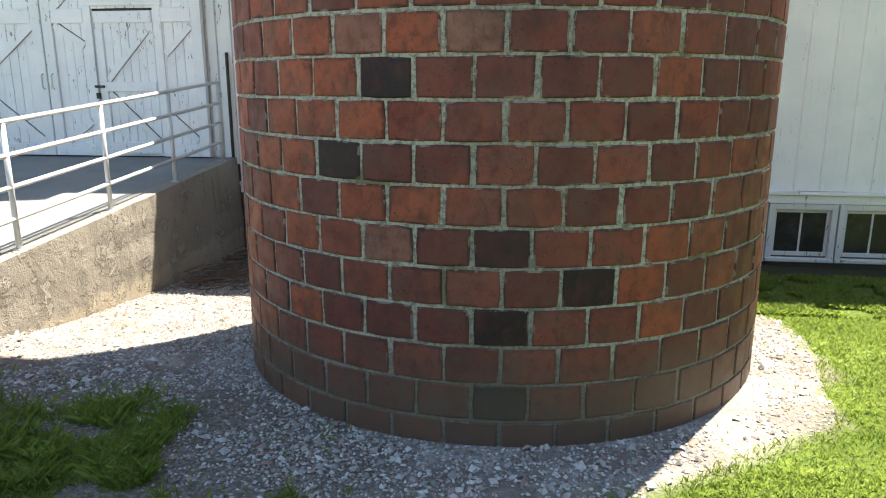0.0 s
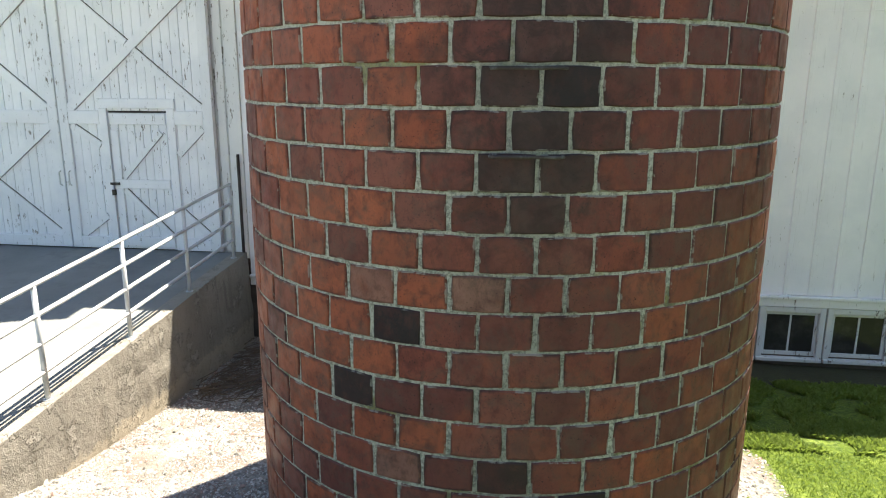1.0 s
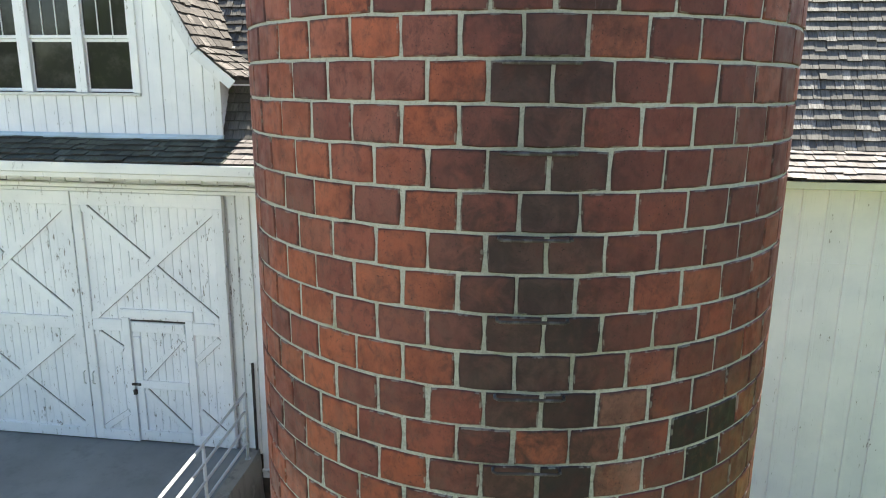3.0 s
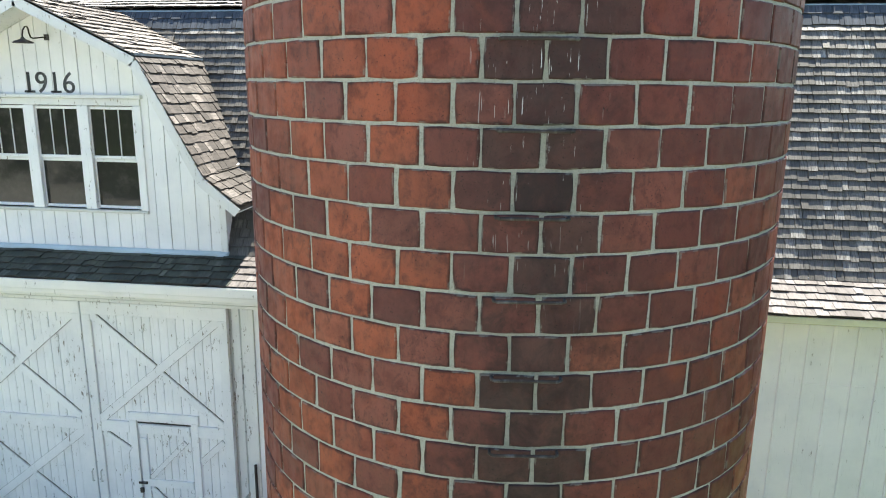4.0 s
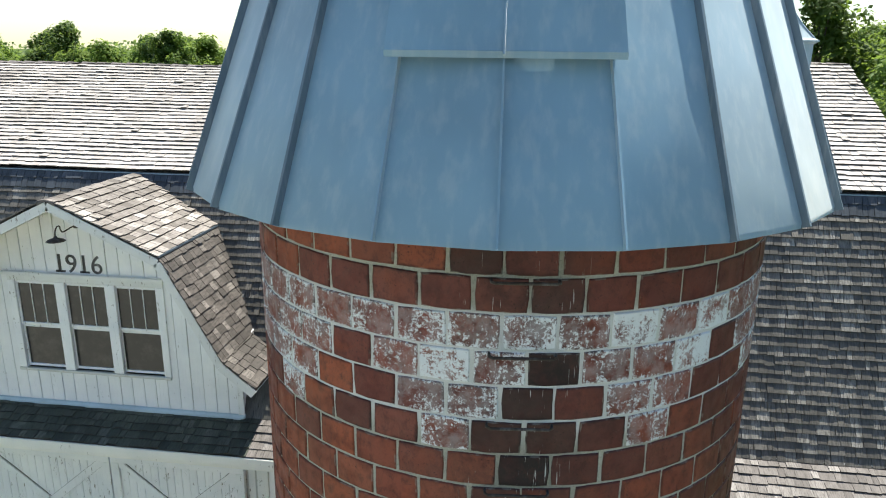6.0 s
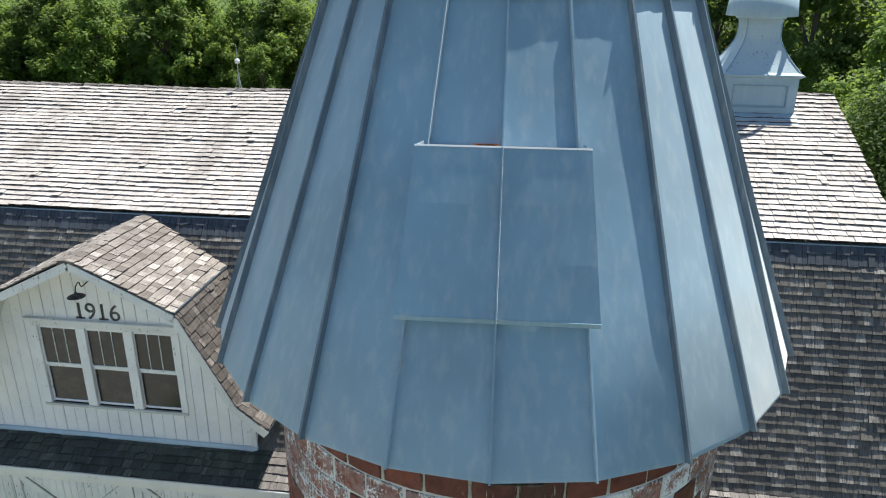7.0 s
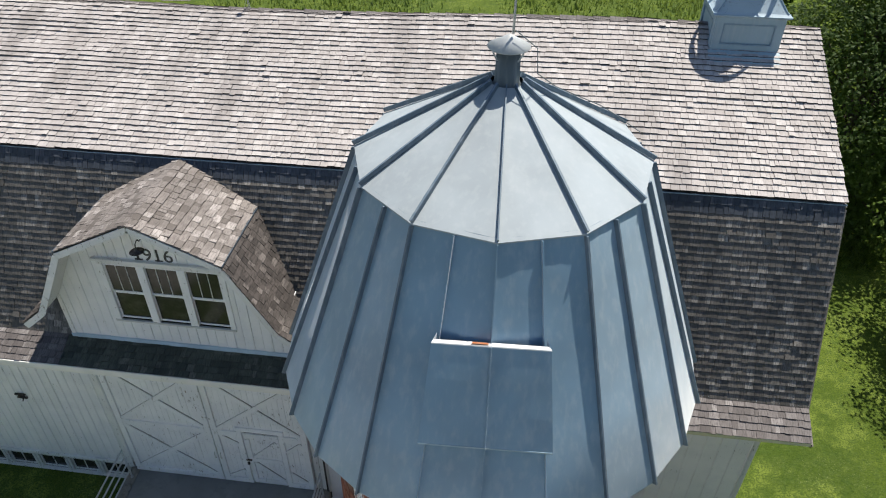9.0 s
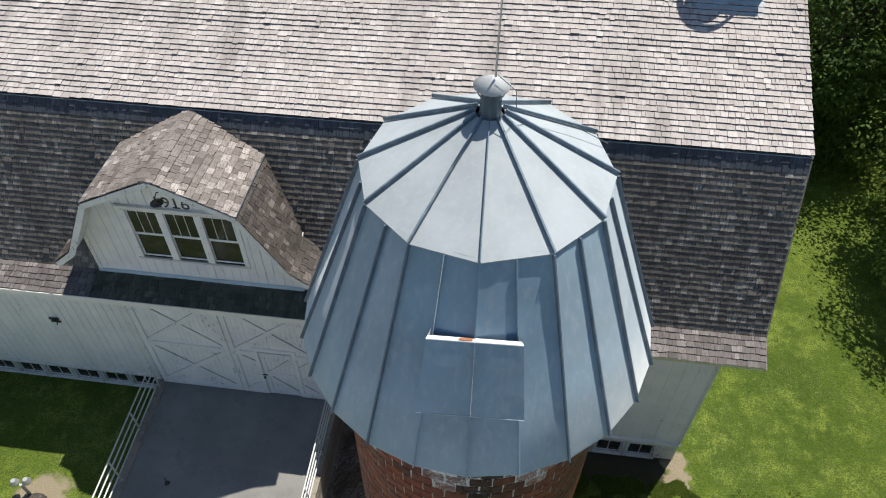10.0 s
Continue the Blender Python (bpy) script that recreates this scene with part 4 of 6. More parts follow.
def sash_window(x0, x1, z0, z1, y, bars=1, label="small white-framed basement window with two panes"):
    """A window let into the wall: frame, sill, glazing bars and panes."""
    w = 0.075
    q = lambda a, b, c, d, p, r, e=0.005: Shape().prism([(a, c), (b, c), (b, d), (a, d)], p, r, e)
    win = bpart("window", q(x0, x1, z1, z1 + w, y - 0.05, y + 0.03), M_PAINT_GRIMY, label)
    bpart("casing", q(x0 - w, x0, z0 - 0.02, z1 + w, y - 0.05, y + 0.03), M_PAINT_GRIMY, parent=win)
    bpart("casing", q(x1, x1 + w, z0 - 0.02, z1 + w, y - 0.05, y + 0.03), M_PAINT_GRIMY, parent=win)
    bpart("sash_stile", q(x0, x0 + 0.04, z0, z1, y - 0.005, y + 0.03), M_PAINT_GRIMY, parent=win)
    bpart("sash_stile", q(x1 - 0.04, x1, z0, z1, y - 0.005, y + 0.03), M_PAINT_GRIMY, parent=win)
    bpart("sash_rail", q(x0 + 0.04, x1 - 0.04, z1 - 0.045, z1, y - 0.005, y + 0.03), M_PAINT_GRIMY, parent=win)
    bpart("sash_rail", q(x0 + 0.04, x1 - 0.04, z0, z0 + 0.055, y - 0.005, y + 0.03), M_PAINT_GRIMY, parent=win)
    bpart("sill", q(x0 - w, x1 + w, z0 - 0.07, z0 - 0.02, y - 0.09, y + 0.03, 0.008), M_PAINT_GRIMY, parent=win)
    xs = [x0 + 0.04 + (x1 - x0 - 0.08) * i / (bars + 1) for i in range(bars + 2)]
    for i in range(1, bars + 1):
        bpart("glazing_bar", Shape().box(xs[i] - 0.012, xs[i] + 0.012, y + 0.002, y + 0.024, z0 + 0.055, z1 - 0.045), M_PAINT_GRIMY, parent=win)
    for a, b in zip(xs, xs[1:]):
        bpart("pane", Shape().box(a, b, y + 0.014, y + 0.018, z0 + 0.05, z1 - 0.04), M_GLASS, parent=win)


def build_barn_walls():
    holes = BASE_WIN + LEFT_WIN + [(-5.84, -4.89, 1.03, 3.07)]
    wall = bpart("wall_front", wall_core(BX0, BX1, WY, WY + 0.16, -0.9, EAVE_H + 0.1, holes), M_DARKWOOD, "white painted upright board siding")
    # closing walls: gable ends, back, floor of the loft
    gable = [(9.36, -0.9), (20.6, -0.9), (20.6, 5.6), (18.88, 9.3), (14.98, 11.15), (11.08, 9.3), (9.45, 5.7)]
    for x in (BX1 - 0.16, BX0):
        s = Shape()
        v = [(x, gy, gz) for gy, gz in gable] + [(x + 0.16, gy, gz) for gy, gz in gable]
        n = len(gable)
        s.add(v, [tuple(range(n - 1, -1, -1)), tuple(range(n, 2 * n))] + [(a, (a + 1) % n, n + (a + 1) % n, n + a) for a in range(n)])
        bpart("wall_gable", s, M_PAINT, "white board gable wall")
    bpart("wall_back", Shape().box(BX0, BX1, 20.44, 20.6, -0.9, 5.6), M_PAINT)
    bpart("loft_floor", Shape().box(BX0 + 0.2, BX1 - 0.2, 9.6, 20.4, 4.9, 5.0), M_DARKWOOD)
    flat = lambda z: (lambda x: z)
    # right-hand stretch, between silo and corner, and on behind the silo
    board_run(wall, -3.84, BX1 - 0.09, WY, 0.66, flat(EAVE_H - 0.06), 0.31, M_PAINT, seed=4, batten=0.05)
    # stretch beyond the doors
    board_run(wall, -16.6, -9.03, WY, 1.16, flat(EAVE_H - 0.06), 0.215, M_PAINT, seed=5, batten=0.045)
    # above the doors, under the eave
    board_run(wall, -9.03, -3.84, WY - 0.004, 5.08, flat(EAVE_H - 0.06), 0.235, M_PAINT, seed=6, batten=0.03)
    # water table, corner board, frieze
    t = lambda *a: Shape().prism([(a[0], a[2]), (a[1], a[2]), (a[1], a[3]), (a[0], a[3])], a[4], a[5], 0.006)
    bpart("trim_board", t(-3.84, BX1, 0.50, 0.61, WY - 0.055, WY), M_PAINT_TRIM, parent=wall)
    bpart("trim_board", t(-3.84, BX1 + 0.01, 0.612, 0.655, WY - 0.085, WY), M_PAINT_TRIM, parent=wall)
    bpart("trim_board", t(-16.6, -9.03, 1.06, 1.15, WY - 0.055, WY), M_PAINT_TRIM, parent=wall)
    bpart("trim_board", t(BX1 - 0.09, BX1 + 0.015, 0.66, EAVE_H - 0.06, WY - 0.04, WY), M_PAINT_TRIM, parent=wall)
    bpart("trim_board", t(-4.03, -3.84, 0.9, 5.0, WY - 0.05, WY), M_PAINT_TRIM, parent=wall)
    bpart("trim_board", t(-4.18, -4.06, 1.0, 4.98, WY - 0.035, WY), M_PAINT_TRIM, parent=wall)
    # board added in the gap, its grime standing for the soft grey shade
    bpart("jamb_board", t(-4.30, -4.02, 0.95, 4.95, WY - 0.012, WY + 0.01), M_PAINT_GRIMY, "grimy jamb board added to fill the gap by the sliding door", parent=wall)
    bpart("trim_board", t(-9.2, -9.03, 0.95, 5.0, WY - 0.05, WY), M_PAINT_TRIM, parent=wall)
    # door track and its hood
    bpart("track_hood", t(-9.2, -3.4, 5.02, 5.075, WY - 0.16, WY), M_PAINT_TRIM, parent=wall)
    bpart("track_hood", t(-9.2, -3.4, 4.955, 5.008, WY - 0.13, WY), M_PAINT_TRIM, parent=wall)
    bpart("downpipe", Shape().tube([(-3.90, WY - 0.09, 1.0), (-3.90, WY - 0.09, 2.42)], 0.022, 8), M_IRON, "thin dark pipe up the wall", parent=wall)
    # stone and board footing below the windows
    bpart("footing", wall_core(-3.8, BX1, WY - 0.02, WY + 0.16, -0.9, -0.28, []), M_DARKWOOD, parent=wall)
    bpart("footing", wall_core(-16.6, -9.1, WY - 0.02, WY + 0.16, -0.9, 0.40, []), M_CONCRETE_OLD, parent=wall)
    # boards between the windows
    for run, z0, z1 in ((BASE_WIN, -0.27, 0.50), (LEFT_WIN[::-1], 0.42, 1.06)):
        for a, b in zip(run, run[1:]):
            if b[0] - a[1] < 0.5:
                bpart("window_post", t(a[1] + 0.08, b[0] - 0.08, z0, z1, WY - 0.02, WY + 0.01), M_PAINT_GRIMY, parent=wall)
    bpart("window_post", t(BASE_WIN[-1][1] + 0.08, BX1, -0.27, 0.50, WY - 0.03, WY + 0.01), M_PAINT_GRIMY, parent=wall)
    for x0, x1, z0, z1 in BASE_WIN:
        sash_window(x0, x1, z0, z1, WY)
    for x0, x1, z0, z1 in LEFT_WIN[:8]:
        sash_window(x0, x1, z0, z1, WY)
    # a patched seam in the siding
    bpart("seam_strip", t(3.75, 4.75, 4.28, 4.295, WY - 0.028, WY - 0.02), M_PAINT_FLAKED, parent=wall)
    # eave: fascia and soffit
    bpart("fascia", t(RX0, -3.3, EAVE_H - 0.125, EAVE_H + 0.012, EAVE_Y - 0.045, EAVE_Y - 0.018), M_PAINT_CREAM, "cream-white eave fascia")
    bpart("fascia_batten", t(RX0, -3.3, EAVE_H - 0.20, EAVE_H - 0.13, EAVE_Y - 0.016, EAVE_Y + 0.012), M_PAINT_CREAM, "cream-white strip below the fascia")
    bpart("fascia", t(-3.298, RX1, EAVE_H - 0.10, EAVE_H - 0.008, EAVE_Y - 0.004, EAVE_Y + 0.022), M_PAINT_LAWN_BOUNCE, "cream eave fascia tucked under the shingles, green lawn bounce painted in")
    bpart("soffit", Shape().box(-3.298, RX1, EAVE_Y + 0.024, WY - 0.03, EAVE_H - 0.085, EAVE_H - 0.065), M_PAINT_CREAM, "white boarded soffit")
    bpart("soffit", Shape().box(RX0, -3.3, EAVE_Y + 0.014, WY - 0.03, EAVE_H - 0.165, EAVE_H - 0.145), M_PAINT_CREAM, "white boarded soffit")


# ---- sliding doors ----
DY = 9.29                       # face of the door boards


def strip(parent, a, b, w, y, mat=None, proud=0.028, name="brace"):
    """A flat board fixed on a door, from a to b (x, z)."""
    a, b = Vector((a[0], y - proud / 2, a[1])), Vector((b[0], y - proud / 2, b[1]))
    bpart(name, Shape().bar(a, b, w, proud), mat or M_PAINT_FLAKED, parent=parent)
    # dark strip for the brace's dirt and shadow line, upper edge only when falling
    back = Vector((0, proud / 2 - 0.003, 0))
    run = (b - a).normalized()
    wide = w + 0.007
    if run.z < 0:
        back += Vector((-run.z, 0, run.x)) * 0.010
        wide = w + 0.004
    bpart("brace_joint", Shape().bar(a + back, b + back, wide, 0.008), M_DARKWOOD, "dark strip behind the brace, drawing its dirt and shadow line", parent)


def sliding_door(x0, x1, z0, z1, mid, wicket=None, seed=1):
    back = Shape()
    if wicket:
        back = wall_core(x0, x1, DY, DY + 0.03, z0, z1, [wicket])
    else:
        back.box(x0, x1, DY, DY + 0.03, z0, z1)
    door = bpart("door", back, M_PAINT_FLAKED, "tall white sliding barn door with crossed braces and flaking paint")
    board_run(door, x0 + 0.01, x1 - 0.01, DY, z0 + 0.02, lambda x: z1 - 0.02, 0.135, M_PAINT_FLAKED, holes=[wicket] if wicket else (), seed=seed, thick=0.016, gap=0.002)
    fy = DY - 0.016
    S = 0.145
    rail = lambda a, b, za, zb, n="rail": bpart(n, Shape().prism([(a, za), (b, za), (b, zb), (a, zb)], fy - 0.034, fy, 0.006), M_PAINT_FLAKED, parent=door)
    rail(x0, x1, z1 - 0.20, z1, "top_rail")
    rail(x0, x0 + S, z0, z1 - 0.20, "stile")
    rail(x1 - S, x1, z0, z1 - 0.20, "stile")
    l, r = x0 + S, x1 - S
    if wicket:
        rail(l, wicket[0] - 0.13, mid - 0.10, mid + 0.09, "mid_rail")
        rail(wicket[1] + 0.13, r, mid - 0.10, mid + 0.09, "mid_rail")
        rail(wicket[0] - 0.14, wicket[1] + 0.14, wicket[3] + 0.035, wicket[3] + 0.17, "lintel")
        rail(wicket[0] - 0.13, wicket[0] - 0.012, z0, wicket[3] + 0.034, "jamb")
        rail(wicket[1] + 0.012, wicket[1] + 0.13, z0, wicket[3] + 0.034, "jamb")
        rail(l, wicket[0] - 0.13, z0, z0 + 0.17, "bottom_rail")
        rail(wicket[1] + 0.13, r, z0, z0 + 0.17, "bottom_rail")
    else:
        rail(l, r, mid - 0.10, mid + 0.09, "mid_rail")
        rail(l, r, z0, z0 + 0.17, "bottom_rail")
    zt, zm = z1 - 0.20, mid + 0.09
    cx, cz = (l + r) / 2, (zt + zm) / 2
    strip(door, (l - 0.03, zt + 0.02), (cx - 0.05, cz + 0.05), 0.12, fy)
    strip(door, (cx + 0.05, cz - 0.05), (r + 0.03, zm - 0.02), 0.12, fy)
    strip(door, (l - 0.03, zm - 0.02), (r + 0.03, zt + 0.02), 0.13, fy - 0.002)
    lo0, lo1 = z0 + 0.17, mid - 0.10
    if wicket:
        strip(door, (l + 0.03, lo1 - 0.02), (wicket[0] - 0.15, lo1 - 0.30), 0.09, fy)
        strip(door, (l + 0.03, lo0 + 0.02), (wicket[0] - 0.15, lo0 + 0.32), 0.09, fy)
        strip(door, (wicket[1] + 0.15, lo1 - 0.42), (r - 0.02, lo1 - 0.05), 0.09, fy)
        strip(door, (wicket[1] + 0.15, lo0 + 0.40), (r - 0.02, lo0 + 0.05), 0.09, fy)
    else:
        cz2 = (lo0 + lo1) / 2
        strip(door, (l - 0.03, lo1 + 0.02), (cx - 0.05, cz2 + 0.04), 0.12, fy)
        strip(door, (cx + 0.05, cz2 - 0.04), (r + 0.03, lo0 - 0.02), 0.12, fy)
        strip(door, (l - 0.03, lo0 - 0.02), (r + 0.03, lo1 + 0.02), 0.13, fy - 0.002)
    return door


def build_doors():
    wk = (-5.80, -4.92, 1.03, 3.01)
    sliding_door(-6.55, -4.22, 1.0, 4.95, 2.92, wk, 11)
    sliding_door(-8.92, -6.57, 1.0, 4.95, 2.92, None, 12)
    # wicket door let into the right-hand leaf
    w = bpart("wicket_door", Shape().box(wk[0] + 0.012, wk[1] - 0.012, DY + 0.0, DY + 0.028, wk[2], wk[3] - 0.03), M_PAINT_FLAKED, "small white wicket door with braces")
    board_run(w, wk[0] + 0.014, wk[1] - 0.014, DY + 0.001, wk[2], lambda x: wk[3] - 0.032, 0.125, M_PAINT_FLAKED, seed=13, thick=0.014, gap=0.002)
    # near-black strip fills the gap, standing for the shade inside it
    bpart("head_gap", Shape().box(wk[0] - 0.004, wk[1] + 0.004, DY - 0.012, DY + 0.03, wk[3] - 0.028, wk[3] + 0.03), M_GAP_SHADE, "dark strip painted as the shade in the wicket's head gap", parent=w)
    fy = DY - 0.014
    for za, zb in ((wk[3] - 0.19, wk[3] - 0.035), (1.90, 2.03), (wk[2], wk[2] + 0.16)):
        bpart("ledge", Shape().prism([(wk[0] + 0.02, za), (wk[1] - 0.02, za), (wk[1] - 0.02, zb), (wk[0] + 0.02, zb)], fy - 0.024, fy, 0.005), M_PAINT_FLAKED, parent=w)
    bpart("stile", Shape().prism([(wk[0] + 0.02, 1.19), (wk[0] + 0.13, 1.19), (wk[0] + 0.13, 1.90), (wk[0] + 0.02, 1.90)], fy - 0.024, fy, 0.005), M_PAINT_FLAKED, parent=w)
    bpart("stile", Shape().prism([(wk[0] + 0.02, 2.03), (wk[0] + 0.13, 2.03), (wk[0] + 0.13, 2.74), (wk[0] + 0.02, 2.74)], fy - 0.024, fy, 0.005), M_PAINT_FLAKED, parent=w)
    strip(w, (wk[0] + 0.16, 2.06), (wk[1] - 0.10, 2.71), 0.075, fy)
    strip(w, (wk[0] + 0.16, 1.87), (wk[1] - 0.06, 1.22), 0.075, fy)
    bpart("latch", Shape().box(wk[0] - 0.05, wk[0] + 0.09, fy - 0.05, fy - 0.024, 1.95, 1.985), M_IRON, "dark iron latch", parent=w)
    bpart("padlock", Shape().box(wk[0] - 0.03, wk[0] + 0.02, fy - 0.06, fy - 0.024, 1.80, 1.88), M_IRON, "dark padlock", parent=w)
    for x in (-6.62, -6.47):
        h = Shape().tube([(x, DY - 0.03, 1.92), (x, DY - 0.09, 1.95), (x, DY - 0.09, 2.12), (x, DY - 0.03, 2.15)], 0.011, 6)
        bpart("door_handle", h, M_PAINT_GRIMY, "painted iron pull handle")


# ---- shingled slopes ----
def shingle(s, o, u, v, n, a, b, lo, hi, lift, t):
    """One shingle on the plane o + u*a + v*z, raised at its butt."""
    q = []
    for (uu, vv, h) in ((a, lo, lift), (b, lo, lift), (b, hi, 0.0), (a, hi, 0.0)):
        q.append(o + u * uu + v * vv + n * (h + t))
    for (uu, vv, h) in ((a, lo, lift), (b, lo, lift)):
        q.append(o + u * uu + v * vv + n * (h - 0.012))
    s.ends.append(len(s.f) + 1)
    s.add(q, [(0, 1, 2, 3), (4, 5, 1, 0), (4, 0, 3), (1, 5, 2)])


def shingle_slope(name, material, o, u, v, length, height, expo, width, parent, seed, sag=0.0, label="", single=None, butt=0.026, ragged=1.0):
    """Rows of shingles. single: (parent, material, limit) makes the first ones parts of their own."""
    rnd = random.Random(seed)
    o, u, v = Vector(o), Vector(u).normalized(), Vector(v).normalized()
    n = u.cross(v).normalized()
    s = Shape()
    rows = int(math.ceil(height / expo))
    made = 0
    for r in range(rows):
        lo, hi = r * expo - 0.01, min((r + 1.8) * expo, height + 0.015)
        a = -rnd.uniform(0, width)
        wob = rnd.uniform(-0.006, 0.006) * ragged
        while a < length:
            w = width * rnd.uniform(0.45, 1.45)
            b = min(a + w, length)
            a0 = max(a, 0.0)
            if b - a0 > 0.02:
                d = wob + rnd.uniform(-0.011, 0.011) * ragged - (0.02 if rnd.random() < 0.02 else 0)
                wave = sag * noise.noise(Vector((a * 0.35, r * 0.25, seed)))
                up = butt * (1 + rnd.uniform(-0.2, 0.2) * ragged) + (0.02 if rnd.random() < 0.012 else 0)
                t = 0.010 + wave
                if single and made < single[2] and hi < height:
                    q = Shape()
                    shingle(q, o, u, v, n, a0, b - 0.004, lo + d, hi, up, t)
                    bpart("shingle", q, single[1], parent=single[0])
                    made += 1
                else:
                    shingle(s, o, u, v, n, a0, b - rnd.uniform(0.004, 0.010), lo + d, hi, up, t)
            a += w
    ob = bpart(name, s, material, label, parent=parent)
    ob["kind"] = "stuff"
    return ob


DX, DAPEX = -6.65, 9.30         # dormer centre line and ridge height
DPROF = ((0.0, DAPEX), (1.60, 8.53), (2.43, 6.98), (2.92, 6.57))
DFRONT = 8.72


def build_roof():
    # decks under the shingles
    th = 0.07
    prof = [(EAVE_Y, EAVE_H - 0.03), (SKIRT_Y, SKIRT_H - 0.03), (BREAK_Y, BREAK_H - 0.06), (RIDGE_Y, RIDGE_H - 0.03)]
    back = [(2 * RIDGE_Y - y, z) for y, z in prof[-2::-1]]
    full = prof + back
    inner = [(y, z - th) for y, z in full]
    s = Shape()
    n = len(full)
    steps = 40
    v = [(RX0 + (RX1 - RX0) * k / steps, y, z) for k in range(steps + 1) for y, z in full + inner]
    m = 2 * n
    for k in range(steps):
        j, e = k * m, (k + 1) * m
        for i in range(n - 1):
            s.f += [(j + i, j + i + 1, e + i + 1, e + i), (j + n + i, e + n + i, e + n + i + 1, j + n + i + 1)]
        s.f += [(j, e, e + n, j + n), (j + n - 1, j + 2 * n - 1, e + 2 * n - 1, e + n - 1)]
    e = steps * m
    s.f += [(i, n + i, n + i + 1, i + 1) for i in range(n - 1)] + [(e + i, e + i + 1, e + n + i + 1, e + n + i) for i in range(n - 1)]
    s.v = v
    roof = bpart("roof", s, M_SHINGLE_DARK, "weathered cedar shingle gambrel roof")
    def slope(name, mat, y0, z0, y1, z1, x0, x1, expo, width, seed, sag, label="", single=None, butt=0.026, ragged=1.0):
        vv = Vector((0, y1 - y0, z1 - z0))
        return shingle_slope(name, mat, (x0, y0, z0), (1, 0, 0), vv, x1 - x0, vv.length, expo, width, roof, seed, sag, label, single, butt, ragged)
    slope("upper_shingles", M_SHINGLE, BREAK_Y - 0.012, BREAK_H + 0.006, RIDGE_Y, RIDGE_H, -16.5, RX1 + 0.03, 0.142, 0.15, 21, 0.02, "pale grey-brown shingles", None, 0.046, 0.7)
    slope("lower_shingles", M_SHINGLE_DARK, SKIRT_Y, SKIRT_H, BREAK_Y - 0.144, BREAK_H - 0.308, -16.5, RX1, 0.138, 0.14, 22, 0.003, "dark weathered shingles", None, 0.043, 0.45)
    slope("skirt_shingles", M_SHINGLE_BROWN, EAVE_Y, EAVE_H, SKIRT_Y, SKIRT_H, -16.5, -9.2, 0.146, 0.16, 23, 0.006, "", None, 0.038)
    slope("skirt_shingles", M_SHINGLE_MOSS_SHADE, EAVE_Y, EAVE_H, SKIRT_Y, SKIRT_H, -9.2, -3.9, 0.146, 0.17, 24, 0.006, "mossy shingles below the dormer, its shade painted in", None, 0.044, 1.3)
    slope("skirt_shingles", M_SHINGLE_BROWN, EAVE_Y, EAVE_H, SKIRT_Y, SKIRT_H, -3.9, 2.2, 0.146, 0.16, 25, 0.006, "", None, 0.038)
    slope("skirt_shingles", M_SHINGLE_BROWN, EAVE_Y, EAVE_H, SKIRT_Y, SKIRT_H, 2.2, RX1, 0.146, 0.16, 26, 0.006, "", (roof, M_SHINGLE_BROWN_1, 140), 0.038)
    # flashing at the break and where skirt meets slope
    ln = math.hypot(BREAK_H - SKIRT_H, BREAK_Y - SKIRT_Y)
    dy, dz = (BREAK_Y - SKIRT_Y) / ln, (BREAK_H - SKIRT_H) / ln
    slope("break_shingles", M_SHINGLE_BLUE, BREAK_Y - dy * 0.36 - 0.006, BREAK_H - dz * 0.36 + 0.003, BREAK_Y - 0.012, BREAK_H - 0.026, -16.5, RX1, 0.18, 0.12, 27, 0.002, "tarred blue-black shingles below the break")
    for k in range(20):
        xa, xb = -16.5 + (RX1 + 16.52) * k / 20, -16.5 + (RX1 + 16.52) * (k + 1) / 20
        bpart("drip_edge", Shape().box(xa, xb, BREAK_Y - 0.034, BREAK_Y - 0.006, BREAK_H - 0.040, BREAK_H - 0.018), M_FLASH, parent=roof)
    bpart("skirt_flashing", Shape().bar((-3.6, SKIRT_Y - 0.015, SKIRT_H + 0.03), (RX1, SKIRT_Y - 0.015, SKIRT_H + 0.03), 0.03, 0.02, (0, -0.5, 1)), M_PAINT_TRIM, parent=roof)
    # ridge caps
    rnd = random.Random(31)
    x = -16.5
    while x < RX1 - 0.36:
        L = 0.42
        for sgn in (-1, 1):
            q = Shape()
            w, t = 0.12, 0.018 + rnd.uniform(0, 0.012)
            zz = RIDGE_H + 0.028 + rnd.uniform(-0.006, 0.01)
            run = 0.47 * w
            q.add([(x, RIDGE_Y, zz + t), (x + L, RIDGE_Y, zz), (x + L, RIDGE_Y + sgn * w, zz - run), (x, RIDGE_Y + sgn * w, zz + t - run),
                   (x, RIDGE_Y, zz - 0.01), (x + L, RIDGE_Y, zz - 0.02), (x + L, RIDGE_Y + sgn * w, zz - run - 0.02), (x, RIDGE_Y + sgn * w, zz - run - 0.01)],
                  [(0, 1, 2, 3), (4, 7, 6, 5), (3, 2, 6, 7), (0, 3, 7, 4), (1, 5, 6, 2)])
            bpart("ridge_shingle", q, M_SHINGLE_BROWN_1, parent=roof)
        x += 0.36
    # barge boards on the gable end
    for (ya, za), (yb, zb) in zip(prof, prof[1:]):
        bpart("barge_board", Shape().bar((RX1 + 0.012, ya, za - 0.07), (RX1 + 0.012, yb, zb - 0.07), 0.14, 0.025, (1, 0, 0)), M_GREYWOOD, parent=roof)


